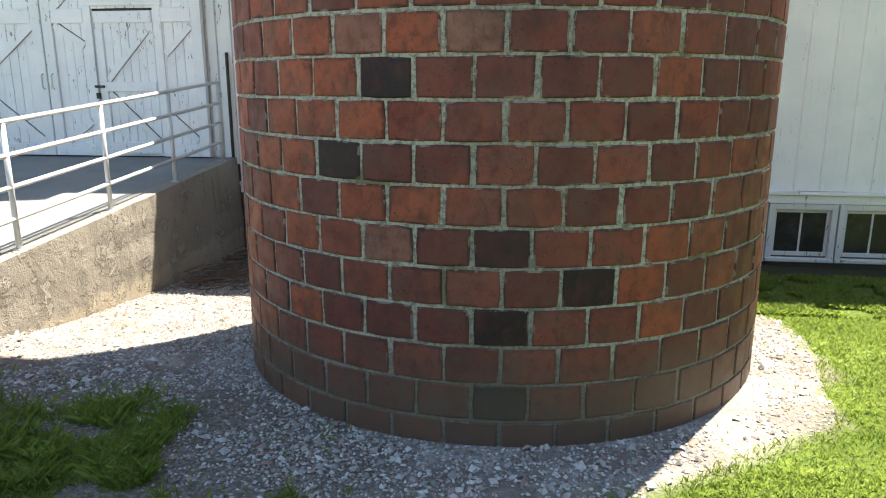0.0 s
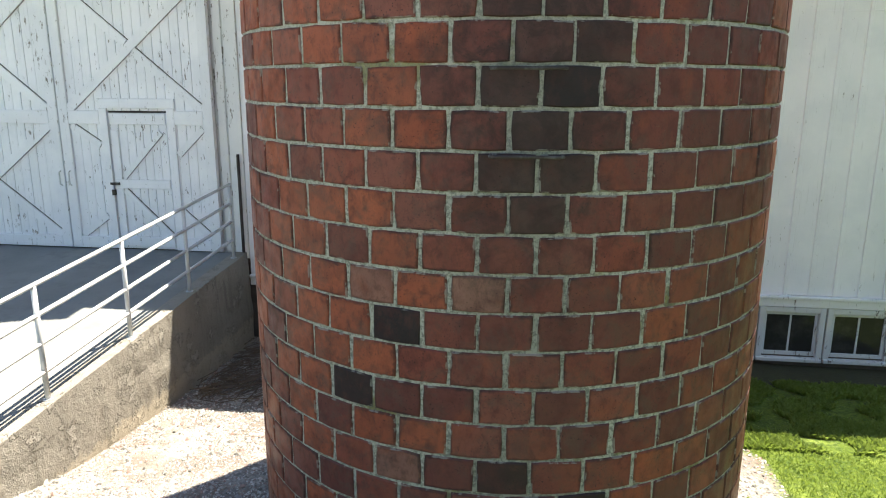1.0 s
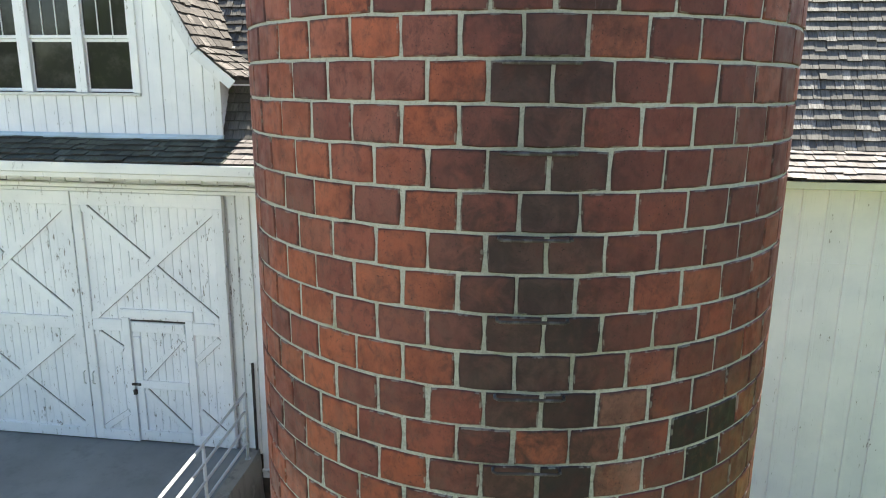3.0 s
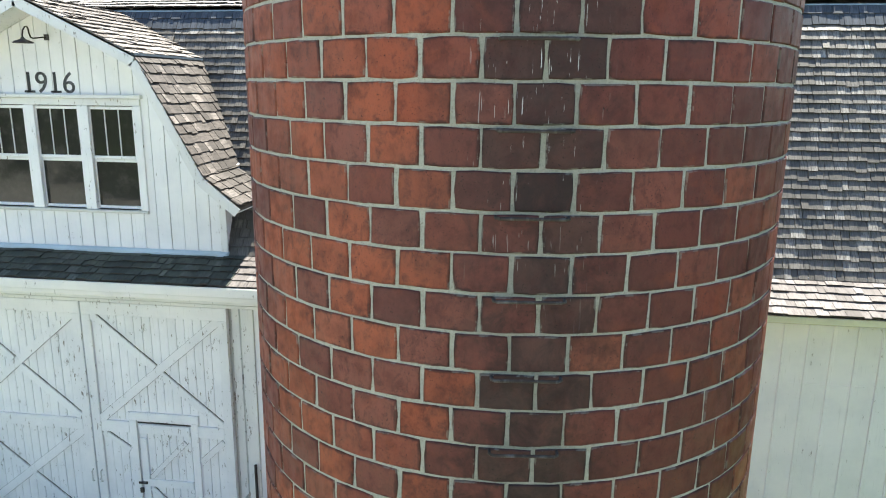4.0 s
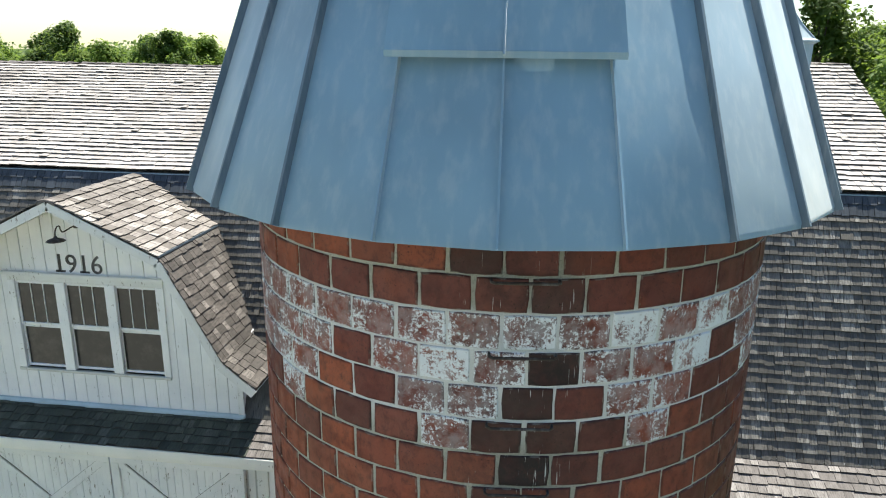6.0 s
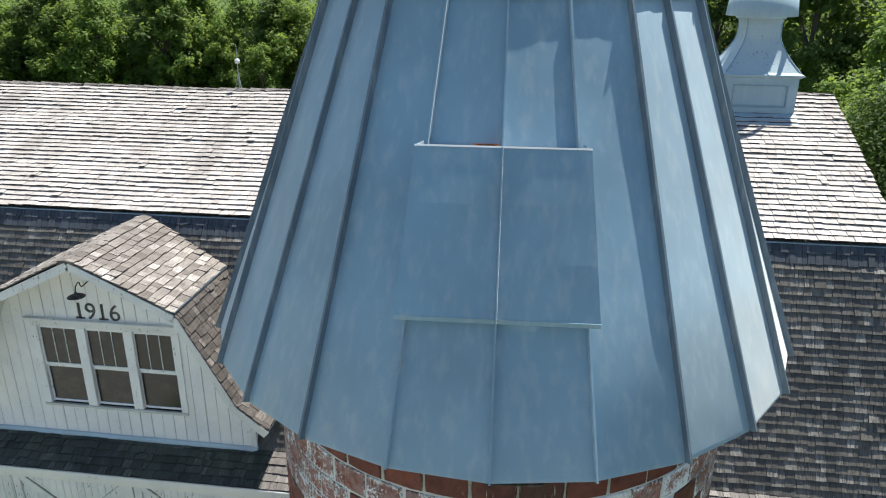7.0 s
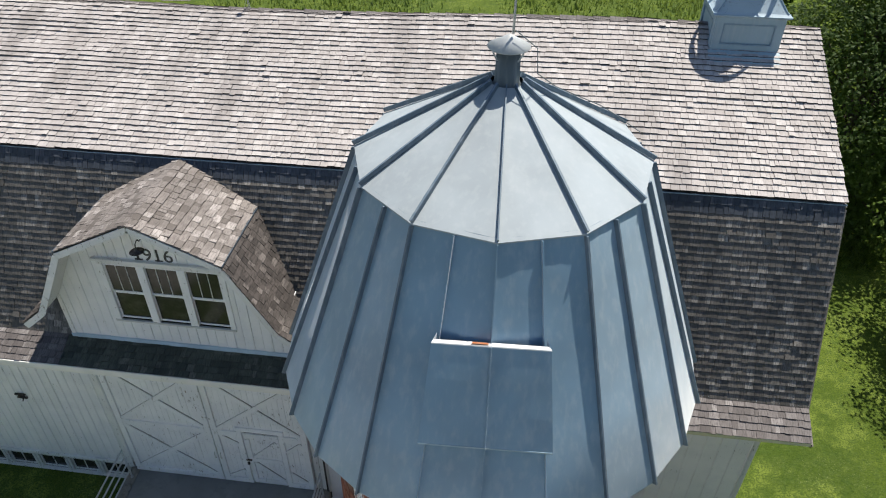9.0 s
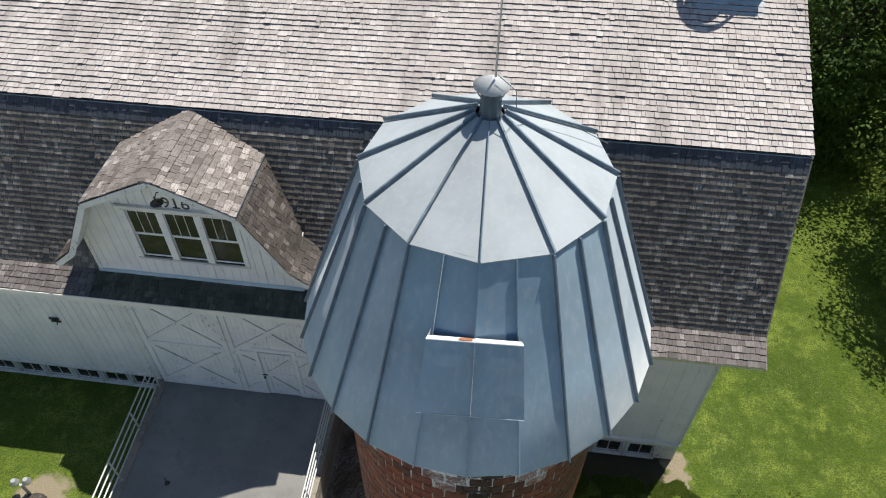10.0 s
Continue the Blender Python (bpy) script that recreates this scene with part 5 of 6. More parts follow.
def dormer_top(x):
    d = abs(x - DX)
    for (a, za), (b, zb) in zip(DPROF, DPROF[1:]):
        if d <= b:
            return za + (zb - za) * (d - a) / (b - a) - 0.10
    return 6.4


DWIN = [(-7.80 + 0.84 * k, -7.80 + 0.84 * k + 0.62, 6.42, 7.78) for k in range(3)]


def build_dormer():
    y = WY - 0.01
    base = 5.70
    hole = (-7.90, -5.40, 6.36, 7.86)
    s = Shape()
    # core, as upright slabs that follow the roofline
    xs = [DX - 2.44, DX - 1.60, hole[0], DX, hole[1], DX + 1.60, DX + 2.44]
    xs.sort()
    for a, b in zip(xs, xs[1:]):
        ta, tb = dormer_top(a), dormer_top(b)
        if hole[0] <= a and b <= hole[1]:
            s.box(a, b, y, y + 0.1, base, hole[2])
            s.prism([(a, hole[3]), (b, hole[3]), (b, tb), (a, ta)], y, y + 0.1)
        else:
            s.prism([(a, base), (b, base), (b, tb), (a, ta)], y, y + 0.1)
    wall = bpart("dormer_wall", s, M_DARKWOOD, "white boarded dormer front")
    board_run(wall, DX - 2.44, DX + 2.44, y, base + 0.03, dormer_top, 0.205, M_PAINT, holes=[hole], seed=14, batten=0.0)
    # cheeks
    for sx in (-1, 1):
        x = DX + sx * 2.44
        c = Shape().add([(x, y, base), (x, y + 0.75, base + 1.35), (x, y, 6.95), (x + sx * 0.03, y, base), (x + sx * 0.03, y + 0.75, base + 1.35), (x + sx * 0.03, y, 6.95)],
                        [(0, 1, 2), (3, 5, 4), (0, 3, 4, 1), (1, 4, 5, 2), (2, 5, 3, 0)])
        bpart("cheek", c, M_PAINT, parent=wall)
        bpart("corner_board", Shape().prism([(x - 0.05, base), (x + 0.05, base), (x + 0.05, 6.9), (x - 0.05, 6.9)], y - 0.045, y - 0.018, 0.005), M_PAINT_TRIM, parent=wall)
    f = Shape().prism([(DX - 2.5, base - 0.05), (DX + 2.5, base - 0.05), (DX + 2.5, base + 0.095), (DX - 2.5, base + 0.095)], y - 0.085, y, 0.03)
    bpart("base_flashing", f, M_FLASH_PALE, "pale blue metal flashing along the dormer foot", parent=wall)
    # window group
    t = lambda a, b, c, d, p, q: Shape().prism([(a, c), (b, c), (b, d), (a, d)], p, q, 0.006)
    bpart("head_trim", t(-8.02, -5.30, 7.96, 8.01, y - 0.10, y), M_PAINT_TRIM, parent=wall)
    bpart("head_trim", t(-7.95, -5.34, 7.86, 7.958, y - 0.05, y), M_PAINT_TRIM, parent=wall)
    bpart("sill", t(-7.96, -5.34, 6.315, 6.36, y - 0.065, y + 0.02), M_PAINT_GRIMY, "weathered flaking sill", parent=wall)
    for x in (-7.95, -7.15, -6.31, -5.45):
        w = 0.115 if x in (-7.95, -5.45) else 0.17
        bpart("mullion", t(x, x + w, 6.362, 7.858, y - 0.05, y + 0.06), M_PAINT_FLAKED, parent=wall)
    for (a, b, z0, z1) in DWIN:
        a, b = a - 0.04, b + 0.04
        zm = 7.10
        win = bpart("window", t(a + 0.03, b - 0.03, zm - 0.045, zm, y + 0.015, y + 0.05), M_PAINT_FLAKED, "double-hung window with dusty panes")
        for za, zb, yy in ((z0 - 0.05, zm, y + 0.015), (zm + 0.002, z1 + 0.07, y - 0.012)):
            bpart("sash_stile", t(a, a + 0.03, za, zb, yy, yy + 0.035), M_PAINT_FLAKED, parent=win)
            bpart("sash_stile", t(b - 0.03, b, za, zb, yy, yy + 0.035), M_PAINT_FLAKED, parent=win)
            if zb != zm:
                bpart("sash_rail", t(a + 0.03, b - 0.03, zb - 0.045, zb, yy, yy + 0.035), M_PAINT_FLAKED, parent=win)
            bpart("sash_rail", t(a + 0.03, b - 0.03, za, za + 0.045, yy, yy + 0.035), M_PAINT_FLAKED, parent=win)
        bpart("pane", Shape().box(a + 0.03, b - 0.03, y + 0.03, y + 0.034, z0 - 0.01, zm - 0.04), M_GLASS, parent=win)
        w3 = (b - a - 0.06) / 3
        for i in range(3):
            bpart("pane", Shape().box(a + 0.03 + w3 * i, a + 0.03 + w3 * (i + 1), y + 0.006, y + 0.010, zm + 0.04, z1 + 0.03), M_GLASS, parent=win)
        for i in (1, 2):
            bpart("glazing_bar", Shape().box(a + 0.03 + w3 * i - 0.006, a + 0.03 + w3 * i + 0.006, y - 0.008, y + 0.016, zm + 0.045, z1 + 0.03), M_PAINT_TRIM, parent=win)
    # roof: deck, fascia, shingles on six slopes
    deck = Shape()
    YB = 11.4
    pts = [(DX - d, z) for d, z in reversed(DPROF)] + [(DX + d, z) for d, z in DPROF[1:]]
    n = len(pts)
    ring = [(x, z - 0.025) for x, z in pts] + [(x, z - 0.085) for x, z in reversed(pts)]
    m = len(ring)
    deck.add([(x, yy, z) for yy in (DFRONT + 0.03, YB) for x, z in ring],
             [(i, (i + 1) % m, m + (i + 1) % m, m + i) for i in range(m)])
    for i in range(n - 1):
        j = m - 1 - i
        deck.f.append((i, j, j - 1, i + 1))
    droof = bpart("dormer_roof", deck, M_DARKWOOD, "brown cedar shingle gambrel dormer roof")
    seed = 41
    for sx in (-1, 1):
        for k, ((da, za), (db, zb)) in enumerate(zip(DPROF, DPROF[1:])):
            lo, hi = Vector((DX + sx * db, 0, zb)), Vector((DX + sx * da, 0, za))
            vv = hi - lo
            vv.normalize()
            depth = (11.35, 10.9, 9.85)[k] - DFRONT
            if sx == 1:
                o, u = Vector((lo.x, DFRONT, lo.z)), Vector((0, 1, 0))
            else:
                o, u = Vector((lo.x, DFRONT + depth, lo.z)), Vector((0, -1, 0))
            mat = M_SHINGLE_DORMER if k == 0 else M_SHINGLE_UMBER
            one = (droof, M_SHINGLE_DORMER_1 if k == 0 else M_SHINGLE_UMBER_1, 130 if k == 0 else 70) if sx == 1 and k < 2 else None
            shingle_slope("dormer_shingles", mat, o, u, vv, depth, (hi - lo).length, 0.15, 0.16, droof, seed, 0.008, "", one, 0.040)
            seed += 1
            # fascia board following the roofline
            a, b = Vector((DX + sx * da, DFRONT + 0.012, za - 0.085)), Vector((DX + sx * db, DFRONT + 0.012, zb - 0.085))
            bpart("fascia", Shape().bar(a, b, 0.13, 0.024), M_PAINT_TRIM, parent=droof)
            a2, b2 = a + Vector((0, 0.33, 0.0)), b + Vector((0, 0.33, 0.0))
            bpart("soffit", Shape().bar(a2, b2, 0.02, 0.62), M_PAINT_TRIM, parent=droof)
            # dark strip for the overhang's shade where upper meets lower slope
        x = DX + sx * 1.60
        bpart("knee_strip", Shape().bar((x + sx * 0.02, DFRONT, 8.545), (x + sx * 0.02, 10.9, 8.545), 0.05, 0.03, (0, 0, 1)), M_FLASH_DARK, parent=droof)
    rnd = random.Random(51)
    yy = DFRONT - 0.01
    while yy < 11.2:
        for sgn in (-1, 1):
            q = Shape()
            w, L, t = 0.14, 0.26, 0.03
            zz = DAPEX + 0.045 + rnd.uniform(-0.004, 0.006)
            r = 0.48 * w
            q.add([(DX, yy, zz + t), (DX, yy + L, zz), (DX + sgn * w, yy + L, zz - r), (DX + sgn * w, yy, zz + t - r),
                   (DX, yy, zz), (DX + sgn * w, yy, zz - r)], [(0, 1, 2, 3), (4, 0, 3, 5), (3, 2, 5), (0, 4, 1)])
            bpart("ridge_shingle", q, M_SHINGLE_BROWN_1, parent=droof)
        yy += 0.20
    # bracket at the left corner of the gable
    return wall


build_barn_walls()
build_doors()
build_roof()
build_dormer()

# ---- the year on the dormer ----
year = thing("year_numerals", "black painted year numerals 1916 on white boards", "sign", at=(-6.69, 9.325, 8.03))


def numeral(ch, x):
    cu = bpy.data.curves.new("numeral", 'FONT')
    cu.body, cu.size, cu.extrude, cu.align_x = ch, 0.42, 0.008, 'CENTER'
    tmp = new("numeral", cu)
    bpy.context.view_layer.update()
    me = bpy.data.meshes.new_from_object(tmp.evaluated_get(bpy.context.evaluated_depsgraph_get()))
    bpy.data.objects.remove(tmp)
    me.materials.clear()
    me.materials.append(M_BLACK)
    ob = new("numeral", me)
    ob.parent = year
    ob.matrix_local = pose(x, 0.0, 0.0, 90, 0, 0)
    return ob


for _c, _x in zip("1916", (-0.33, -0.13, 0.08, 0.29)):
    numeral(_c, _x)
for _x in (-0.33, 0.08):
    part("numeral_foot", Shape().box(_x - 0.075, _x + 0.085, -0.008, 0.008, 0.0, 0.03), M_BLACK, year)

# ---- gooseneck lamp ----
lamp = thing("gooseneck_lamp", "old dark metal gooseneck lamp on the dormer", "lamp", at=(-6.66, 9.33, 8.79))
_arm = [(0, 0, 0), (-0.01, -0.10, -0.005), (-0.012, -0.20, -0.02), (-0.01, -0.28, -0.03), (0.0, -0.34, -0.02), (0.02, -0.39, 0.03), (0.045, -0.43, 0.085), (0.06, -0.47, 0.11),
        (0.06, -0.51, 0.105), (0.045, -0.535, 0.06), (0.035, -0.54, 0.0), (0.035, -0.54, -0.05)]
part("arm", Shape().tube(_arm, 0.010, 8), M_IRON, lamp, smooth=True)
part("shade", Shape().lathe([(0.018, -0.03), (0.03, -0.055), (0.11, -0.085), (0.135, -0.105), (0.13, -0.107), (0.03, -0.07)], (0.035, -0.54), 18).mesh("shade", M_IRON, True), M_IRON, lamp)
part("mount", Shape().box(-0.03, 0.03, -0.03, 0.0, -0.04, 0.04), M_IRON, lamp)

# ---- cupola ventilator on the ridge ----
CUX, CUY = 4.60, 14.98
cupola = thing("cupola", "pale blue-grey wooden cupola with a flared metal roof", "cupola", at=(CUX, CUY, 10.7))


def build_cupola():
    h = 0.675
    ring = lambda r, z: [(-r, -r, z), (r, -r, z), (r, r, z), (-r, r, z)]
    def stack(s, prof):
        v = [p for r, z in prof for p in ring(r, z)]
        f = [(4 * i + k, 4 * i + (k + 1) % 4, 4 * i + 4 + (k + 1) % 4, 4 * i + 4 + k) for i in range(len(prof) - 1) for k in range(4)]
        s.add(v, f)
        return s
    b = part("base", stack(Shape(), [(h, -1.1), (h, 0.93)]), M_CUPOLA, cupola, "square panelled base")
    for k in range(4):
        R = Matrix.Rotation(math.pi / 2 * k, 4, 'Z')
        turned = lambda s: Shape().add([tuple(R @ Vector(p)) for p in s.v], s.f)
        for (x0, x1, z0, z1, n) in ((-h, -h + 0.15, -0.2, 0.93, "stile"), (h - 0.15, h, -0.2, 0.93, "stile"), (-h + 0.15, h - 0.15, 0.80, 0.93, "rail"), (-h + 0.15, h - 0.15, 0.22, 0.36, "rail")):
            part(n, turned(Shape().box(x0, x1, -h - 0.026, -h, z0, z1)), M_CUPOLA, b)
        for (x0, x1, z0, z1) in ((-h + 0.15, -h + 0.175, 0.36, 0.80), (h - 0.175, h - 0.15, 0.36, 0.80), (-h + 0.175, h - 0.175, 0.36, 0.385), (-h + 0.175, h - 0.175, 0.775, 0.80)):
            part("panel_mould", turned(Shape().box(x0, x1, -h - 0.036, -h, z0, z1)), M_FLASH, b)
        part("skirting", turned(Shape().box(-h - 0.03, h + 0.03, -h - 0.05, -h, 0.10, 0.215)), M_CUPOLA, b)
    # aprons of sheet metal down both slopes
    for sg in (-1, 1):
        lo, hi = Vector((0, sg * (h + 0.34), 0.10)), Vector((0, sg * (h + 0.02), 0.262))
        side = Vector((h + 0.05, 0, 0))
        drop = Vector((0, 0, -0.03))
        q = [lo - side, lo + side, hi + side, hi - side]
        part("apron", Shape().add(q + [p + drop for p in q], [(0, 1, 2, 3), (7, 6, 5, 4), (0, 4, 5, 1), (1, 5, 6, 2), (3, 7, 4, 0)]), M_CUPOLA, b, "sheet metal apron on the shingles")
    part("cornice", stack(Shape(), [(h, 0.90), (h + 0.03, 0.925), (h + 0.075, 0.955), (h + 0.095, 0.965), (h + 0.095, 0.99), (h + 0.05, 1.0)]), M_CUPOLA, cupola)
    prof = [(h + 0.08, 0.99), (h + 0.02, 1.03)]
    for i in range(1, 11):
        q = i / 10
        prof.append((0.325 + (h + 0.02 - 0.325) * (1 - q) ** 1.45, 1.03 + 0.66 * q))
    prof += [(0.318, 1.90), (0.335, 2.02)]
    fr = part("flared_roof", stack(Shape(), prof), M_CUPOLA_FLAKED, cupola, "flared blue-grey sheet metal roof with flaking paint")
    for sx in (-1, 1):
        for sy in (-1, 1):
            part("hip_roll", Shape().tube([(sx * r, sy * r, z + 0.004) for r, z in prof[1:]], 0.014, 6), M_FLASH, fr)
    # open wind band on brackets round the neck
    part("collar", Shape().lathe([(0.34, 1.99), (0.46, 2.0), (0.47, 2.03), (0.46, 2.06), (0.34, 2.07)], (0, 0), 28), M_CUPOLA, cupola, smooth=True)
    part("wind_band", Shape().lathe([(0.60, 2.07), (0.66, 2.05), (0.665, 2.06), (0.62, 2.50), (0.61, 2.50), (0.60, 2.07)], (0, 0), 32), M_CUPOLA, cupola, "round open sheet metal wind band", smooth=True)
    part("inner_head", Shape().lathe([(0.33, 2.05), (0.36, 2.30), (0.40, 2.62), (0.30, 2.80), (0.0, 2.92)], (0, 0), 24), M_FLASH, cupola, "round sheet metal ventilator head", smooth=True)
    for k in range(4):
        a = radians(45 + 90 * k)
        c, d = math.cos(a), math.sin(a)
        part("bracket", Shape().bar((0.35 * c, 0.35 * d, 2.18), (0.62 * c, 0.62 * d, 2.18), 0.03, 0.02, (0, 0, 1)), M_FLASH, cupola)


build_cupola()

# ---- lightning rod on the ridge ----
rod = thing("lightning_rod", "thin metal lightning rod with a white glass ball", "lightning rod", at=(-6.32, 14.98, 10.99))
part("rod", Shape().tube([(0, 0, 0.02), (0, 0, 1.02)], [0.010, 0.005], 8), M_ZINC, rod)
part("ball", Shape().lathe([(0.0, 0.60), (0.04, 0.615), (0.06, 0.66), (0.04, 0.705), (0.0, 0.72)], (0, 0), 16).mesh("ball", M_WHITE_METAL, True), M_WHITE_METAL, rod, "white glass ball")
for _k in range(3):
    _a = radians(90 + 120 * _k)
    part("stay", Shape().bar((0, 0, 0.40), (0.10 * math.cos(_a), 0.10 * math.sin(_a), 0.0), 0.008, 0.008), M_ZINC, rod)

# ---- concrete ramp to the doors ----
RAX0, RAX1 = -9.10, -3.84
ramp_z = lambda y: 0.985 - 0.0766 * (9.3 - y)
ramp = thing("concrete_ramp", "grey concrete ramp with a spalled retaining wall", "ramp", at=(-6.5, 6, 0))


def build_ramp():
    off = Vector((-6.5, 6, 0))
    def shift(s):
        s.v = [tuple(Vector(p) - off) for p in s.v]
        return s
    y0, y1 = -3.0, WY - 0.06
    s = Shape()
    ys = [y0 + (y1 - y0) * i / 40 for i in range(41)]
    v = []
    for y in ys:
        z = ramp_z(y)
        v += [(RAX0 + 0.25, y, z), (RAX1 - 0.22, y, z), (RAX1 - 0.22, y, z - 0.2), (RAX0 + 0.25, y, z - 0.2)]
    f = [(4 * i, 4 * i + 1, 4 * i + 5, 4 * i + 4) for i in range(40)] + [(3, 2, 1, 0)]
    part("slab", shift(s.add(v, f)), M_CONCRETE, ramp, "cracked grey concrete deck")
    for xa, xb in ((RAX1 - 0.22, RAX1), (RAX0, RAX0 + 0.25)):
        s = Shape()
        n, nz = 60, 8
        v, f = [], []
        rnd = random.Random(5)
        rows = []
        for i in range(n + 1):
            y = y0 + (y1 - y0) * i / n
            zt = ramp_z(y) + 0.012
            col = []
            for j in range(nz + 1):
                q = j / nz
                z = zt * (1 - q) + (-0.8) * q
                bulge = 0.018 * noise.noise(Vector((xa, y * 2.2, z * 3.1))) + (0.012 if z < 0.30 + 0.1 * noise.noise(Vector((0, y, 0))) else 0)
                face = xb if xa > -6 else xa
                sg = 1 if xa > -6 else -1
                col.append((face + sg * (bulge - (0.02 if j == 0 else 0)), y, z - (0.0 if j else 0.0)))
            inner = xa if xa > -6 else xb
            rows.append([(inner, y, zt)] + col)
        m = nz + 2
        for r in rows:
            v += r
        for i in range(n):
            for j in range(m - 1):
                q = (i * m + j, i * m + j + 1, (i + 1) * m + j + 1, (i + 1) * m + j)
                f.append(q if xa > -6 else q[::-1])
        part("retaining_wall", shift(s.add(v, f)), M_CONCRETE_OLD, ramp, "spalled stained concrete retaining wall")


build_ramp()


def railing(x):
    rl = thing("pipe_railing", "white four-rail pipe railing along the concrete ramp", "railing", "ramp railings", at=(x, 6.37, 0))
    ys = [9.03 - 1.335 * k for k in range(8)]
    for y in ys:
        b = ramp_z(y)
        part("post", Shape().tube([(0, y - 6.37, b - 0.02), (0, y - 6.37, b + 1.05)], 0.024, 10), M_RAIL, rl, smooth=True)
        part("post_foot", Shape().lathe([(0.0, b + 0.018), (0.045, b + 0.016), (0.05, b + 0.0)], (0, y - 6.37), 12), M_ZINC, rl)
    for h in (0.27, 0.53, 0.79, 1.06):
        ya, yb = ys[0] + 0.03, ys[-1] - 0.03
        part("rail", Shape().tube([(0, ya - 6.37, ramp_z(ya) + h), (0, yb - 6.37, ramp_z(yb) + h)], 0.021, 10), M_RAIL, rl, smooth=True)


railing(-3.95)
railing(-8.96)

# ---- yard light by the left lawn ----
flood = thing("yard_floodlight", "twin grey floodlights on a short post over a round lid", "floodlight", at=(-11.2, 5.75, terrain(-11.2, 5.75)))
part("lid", Shape().lathe([(0.0, 0.10), (0.36, 0.09), (0.40, 0.06), (0.40, -0.1)], (0.25, -0.35), 24), M_IRON, flood, "round dark iron lid")
part("post", Shape().tube([(0, 0, -0.1), (-0.05, 0.03, 0.5)], 0.04, 10), M_ZINC, flood)
for _dx, _dy in ((-0.16, 0.05), (0.12, 0.12)):
    _h = part("lamp_head", Shape().lathe([(0.0, 0.66), (0.06, 0.66), (0.11, 0.54), (0.10, 0.50), (0.0, 0.50)], (_dx - 0.05, _dy), 14), M_ZINC, flood)
    part("bracket", Shape().bar((-0.05, 0.03, 0.48), (_dx - 0.05, _dy, 0.52), 0.03, 0.02), M_ZINC, flood)

# ---- small fittings by the doors ----
hook = thing("wall_bracket", "small dark iron bracket on the white siding", "bracket", at=(-11.22, 9.30, 3.44))
part("plate", Shape().box(-0.13, 0.13, -0.045, 0.0, 0.03, 0.07), M_IRON, hook)
part("plate", Shape().box(-0.10, 0.16, -0.045, 0.0, -0.07, -0.03), M_IRON, hook)
part("arm", Shape().bar((0.10, -0.03, 0.05), (0.14, -0.16, -0.02), 0.02, 0.02), M_IRON, hook)
pin = thing("drop_pin", "dark iron drop pin standing in the ramp", "pin", at=(-7.77, 6.44, ramp_z(6.44)))
part("rod", Shape().tube([(0, 0, 0), (0.0, 0.01, 0.30)], 0.012, 8), M_IRON, pin)
part("base", Shape().lathe([(0.0, 0.05), (0.05, 0.045), (0.07, 0.0)], (0, 0), 14), M_IRON, pin)

# ---- drive, pen and shed in the meadow ----
def build_track():
    s = Shape()
    pts = [(-25.5, 48), (-26.8, 58), (-26.6, 65), (-28.2, 72), (-33.0, 77), (-43.0, 79.5), (-60, 80)]
    n = 40
    v = []
    for i in range(n + 1):
        q = i / n * (len(pts) - 1)
        k = min(int(q), len(pts) - 2)
        a, b = Vector(pts[k]), Vector(pts[k + 1])
        p = a.lerp(b, q - k)
        t = (b - a).normalized()
        w = 1.05 + 0.15 * math.sin(i * 0.5)
        for sg in (-1, 1):
            x, y = p.x - t.y * w * sg, p.y + t.x * w * sg
            v.append((x, y, terrain(x, y) + 0.05))
    s.add(v, [(2 * i, 2 * i + 1, 2 * i + 3, 2 * i + 2) for i in range(n)])
    tagged(part("track", s, M_TRACK), "pale gravel farm track", "track", kind="structure")


build_track()
_z = terrain(-35.5, 71)
shed = thing("animal_shed", "small grey timber animal shed with a dark doorway", "shed", at=(-35.5, 71, _z))
part("wall", wall_core(-1.6, 1.6, -1.1, -1.0, -0.2, 1.9, [(-0.9, -0.1, -0.2, 1.6)]), M_GREYWOOD, shed)
part("wall", Shape().box(-1.6, 1.6, 1.0, 1.1, -0.2, 1.6), M_GREYWOOD, shed)
for _x in (-1.6, 1.5):
    part("wall", Shape().box(_x, _x + 0.1, -1.0, 1.0, -0.2, 1.75), M_GREYWOOD, shed)
part("roof", Shape().add([(-1.9, -1.4, 2.0), (1.9, -1.4, 2.0), (1.9, 1.4, 1.6), (-1.9, 1.4, 1.6), (-1.9, -1.4, 2.08), (1.9, -1.4, 2.08), (1.9, 1.4, 1.68), (-1.9, 1.4, 1.68)],
                          [(3, 2, 1, 0), (4, 5, 6, 7), (0, 1, 5, 4), (1, 2, 6, 5), (2, 3, 7, 6), (3, 0, 4, 7)]), M_GREYWOOD, shed)
shed.scale = (0.75, 0.75, 0.8)
fence = thing("pen_fence", "low grey timber post and rail pen fence", "fence", at=(-36.5, 68.5, terrain(-36.5, 68.5)))
_ring = [(7 * math.cos(a), 5 * math.sin(a)) for a in [k * math.tau / 18 for k in range(18)]]
for _i, (_x, _y) in enumerate(_ring):
    part("post", Shape().box(_x - 0.06, _x + 0.06, _y - 0.06, _y + 0.06, -0.4, 1.2), M_GREYWOOD, fence)
    _x2, _y2 = _ring[(_i + 1) % 18]
    if _i % 5:
        for _h in (0.5, 1.0):
            part("rail", Shape().bar((_x, _y, _h), (_x2, _y2, _h), 0.07, 0.05), M_GREYWOOD, fence)

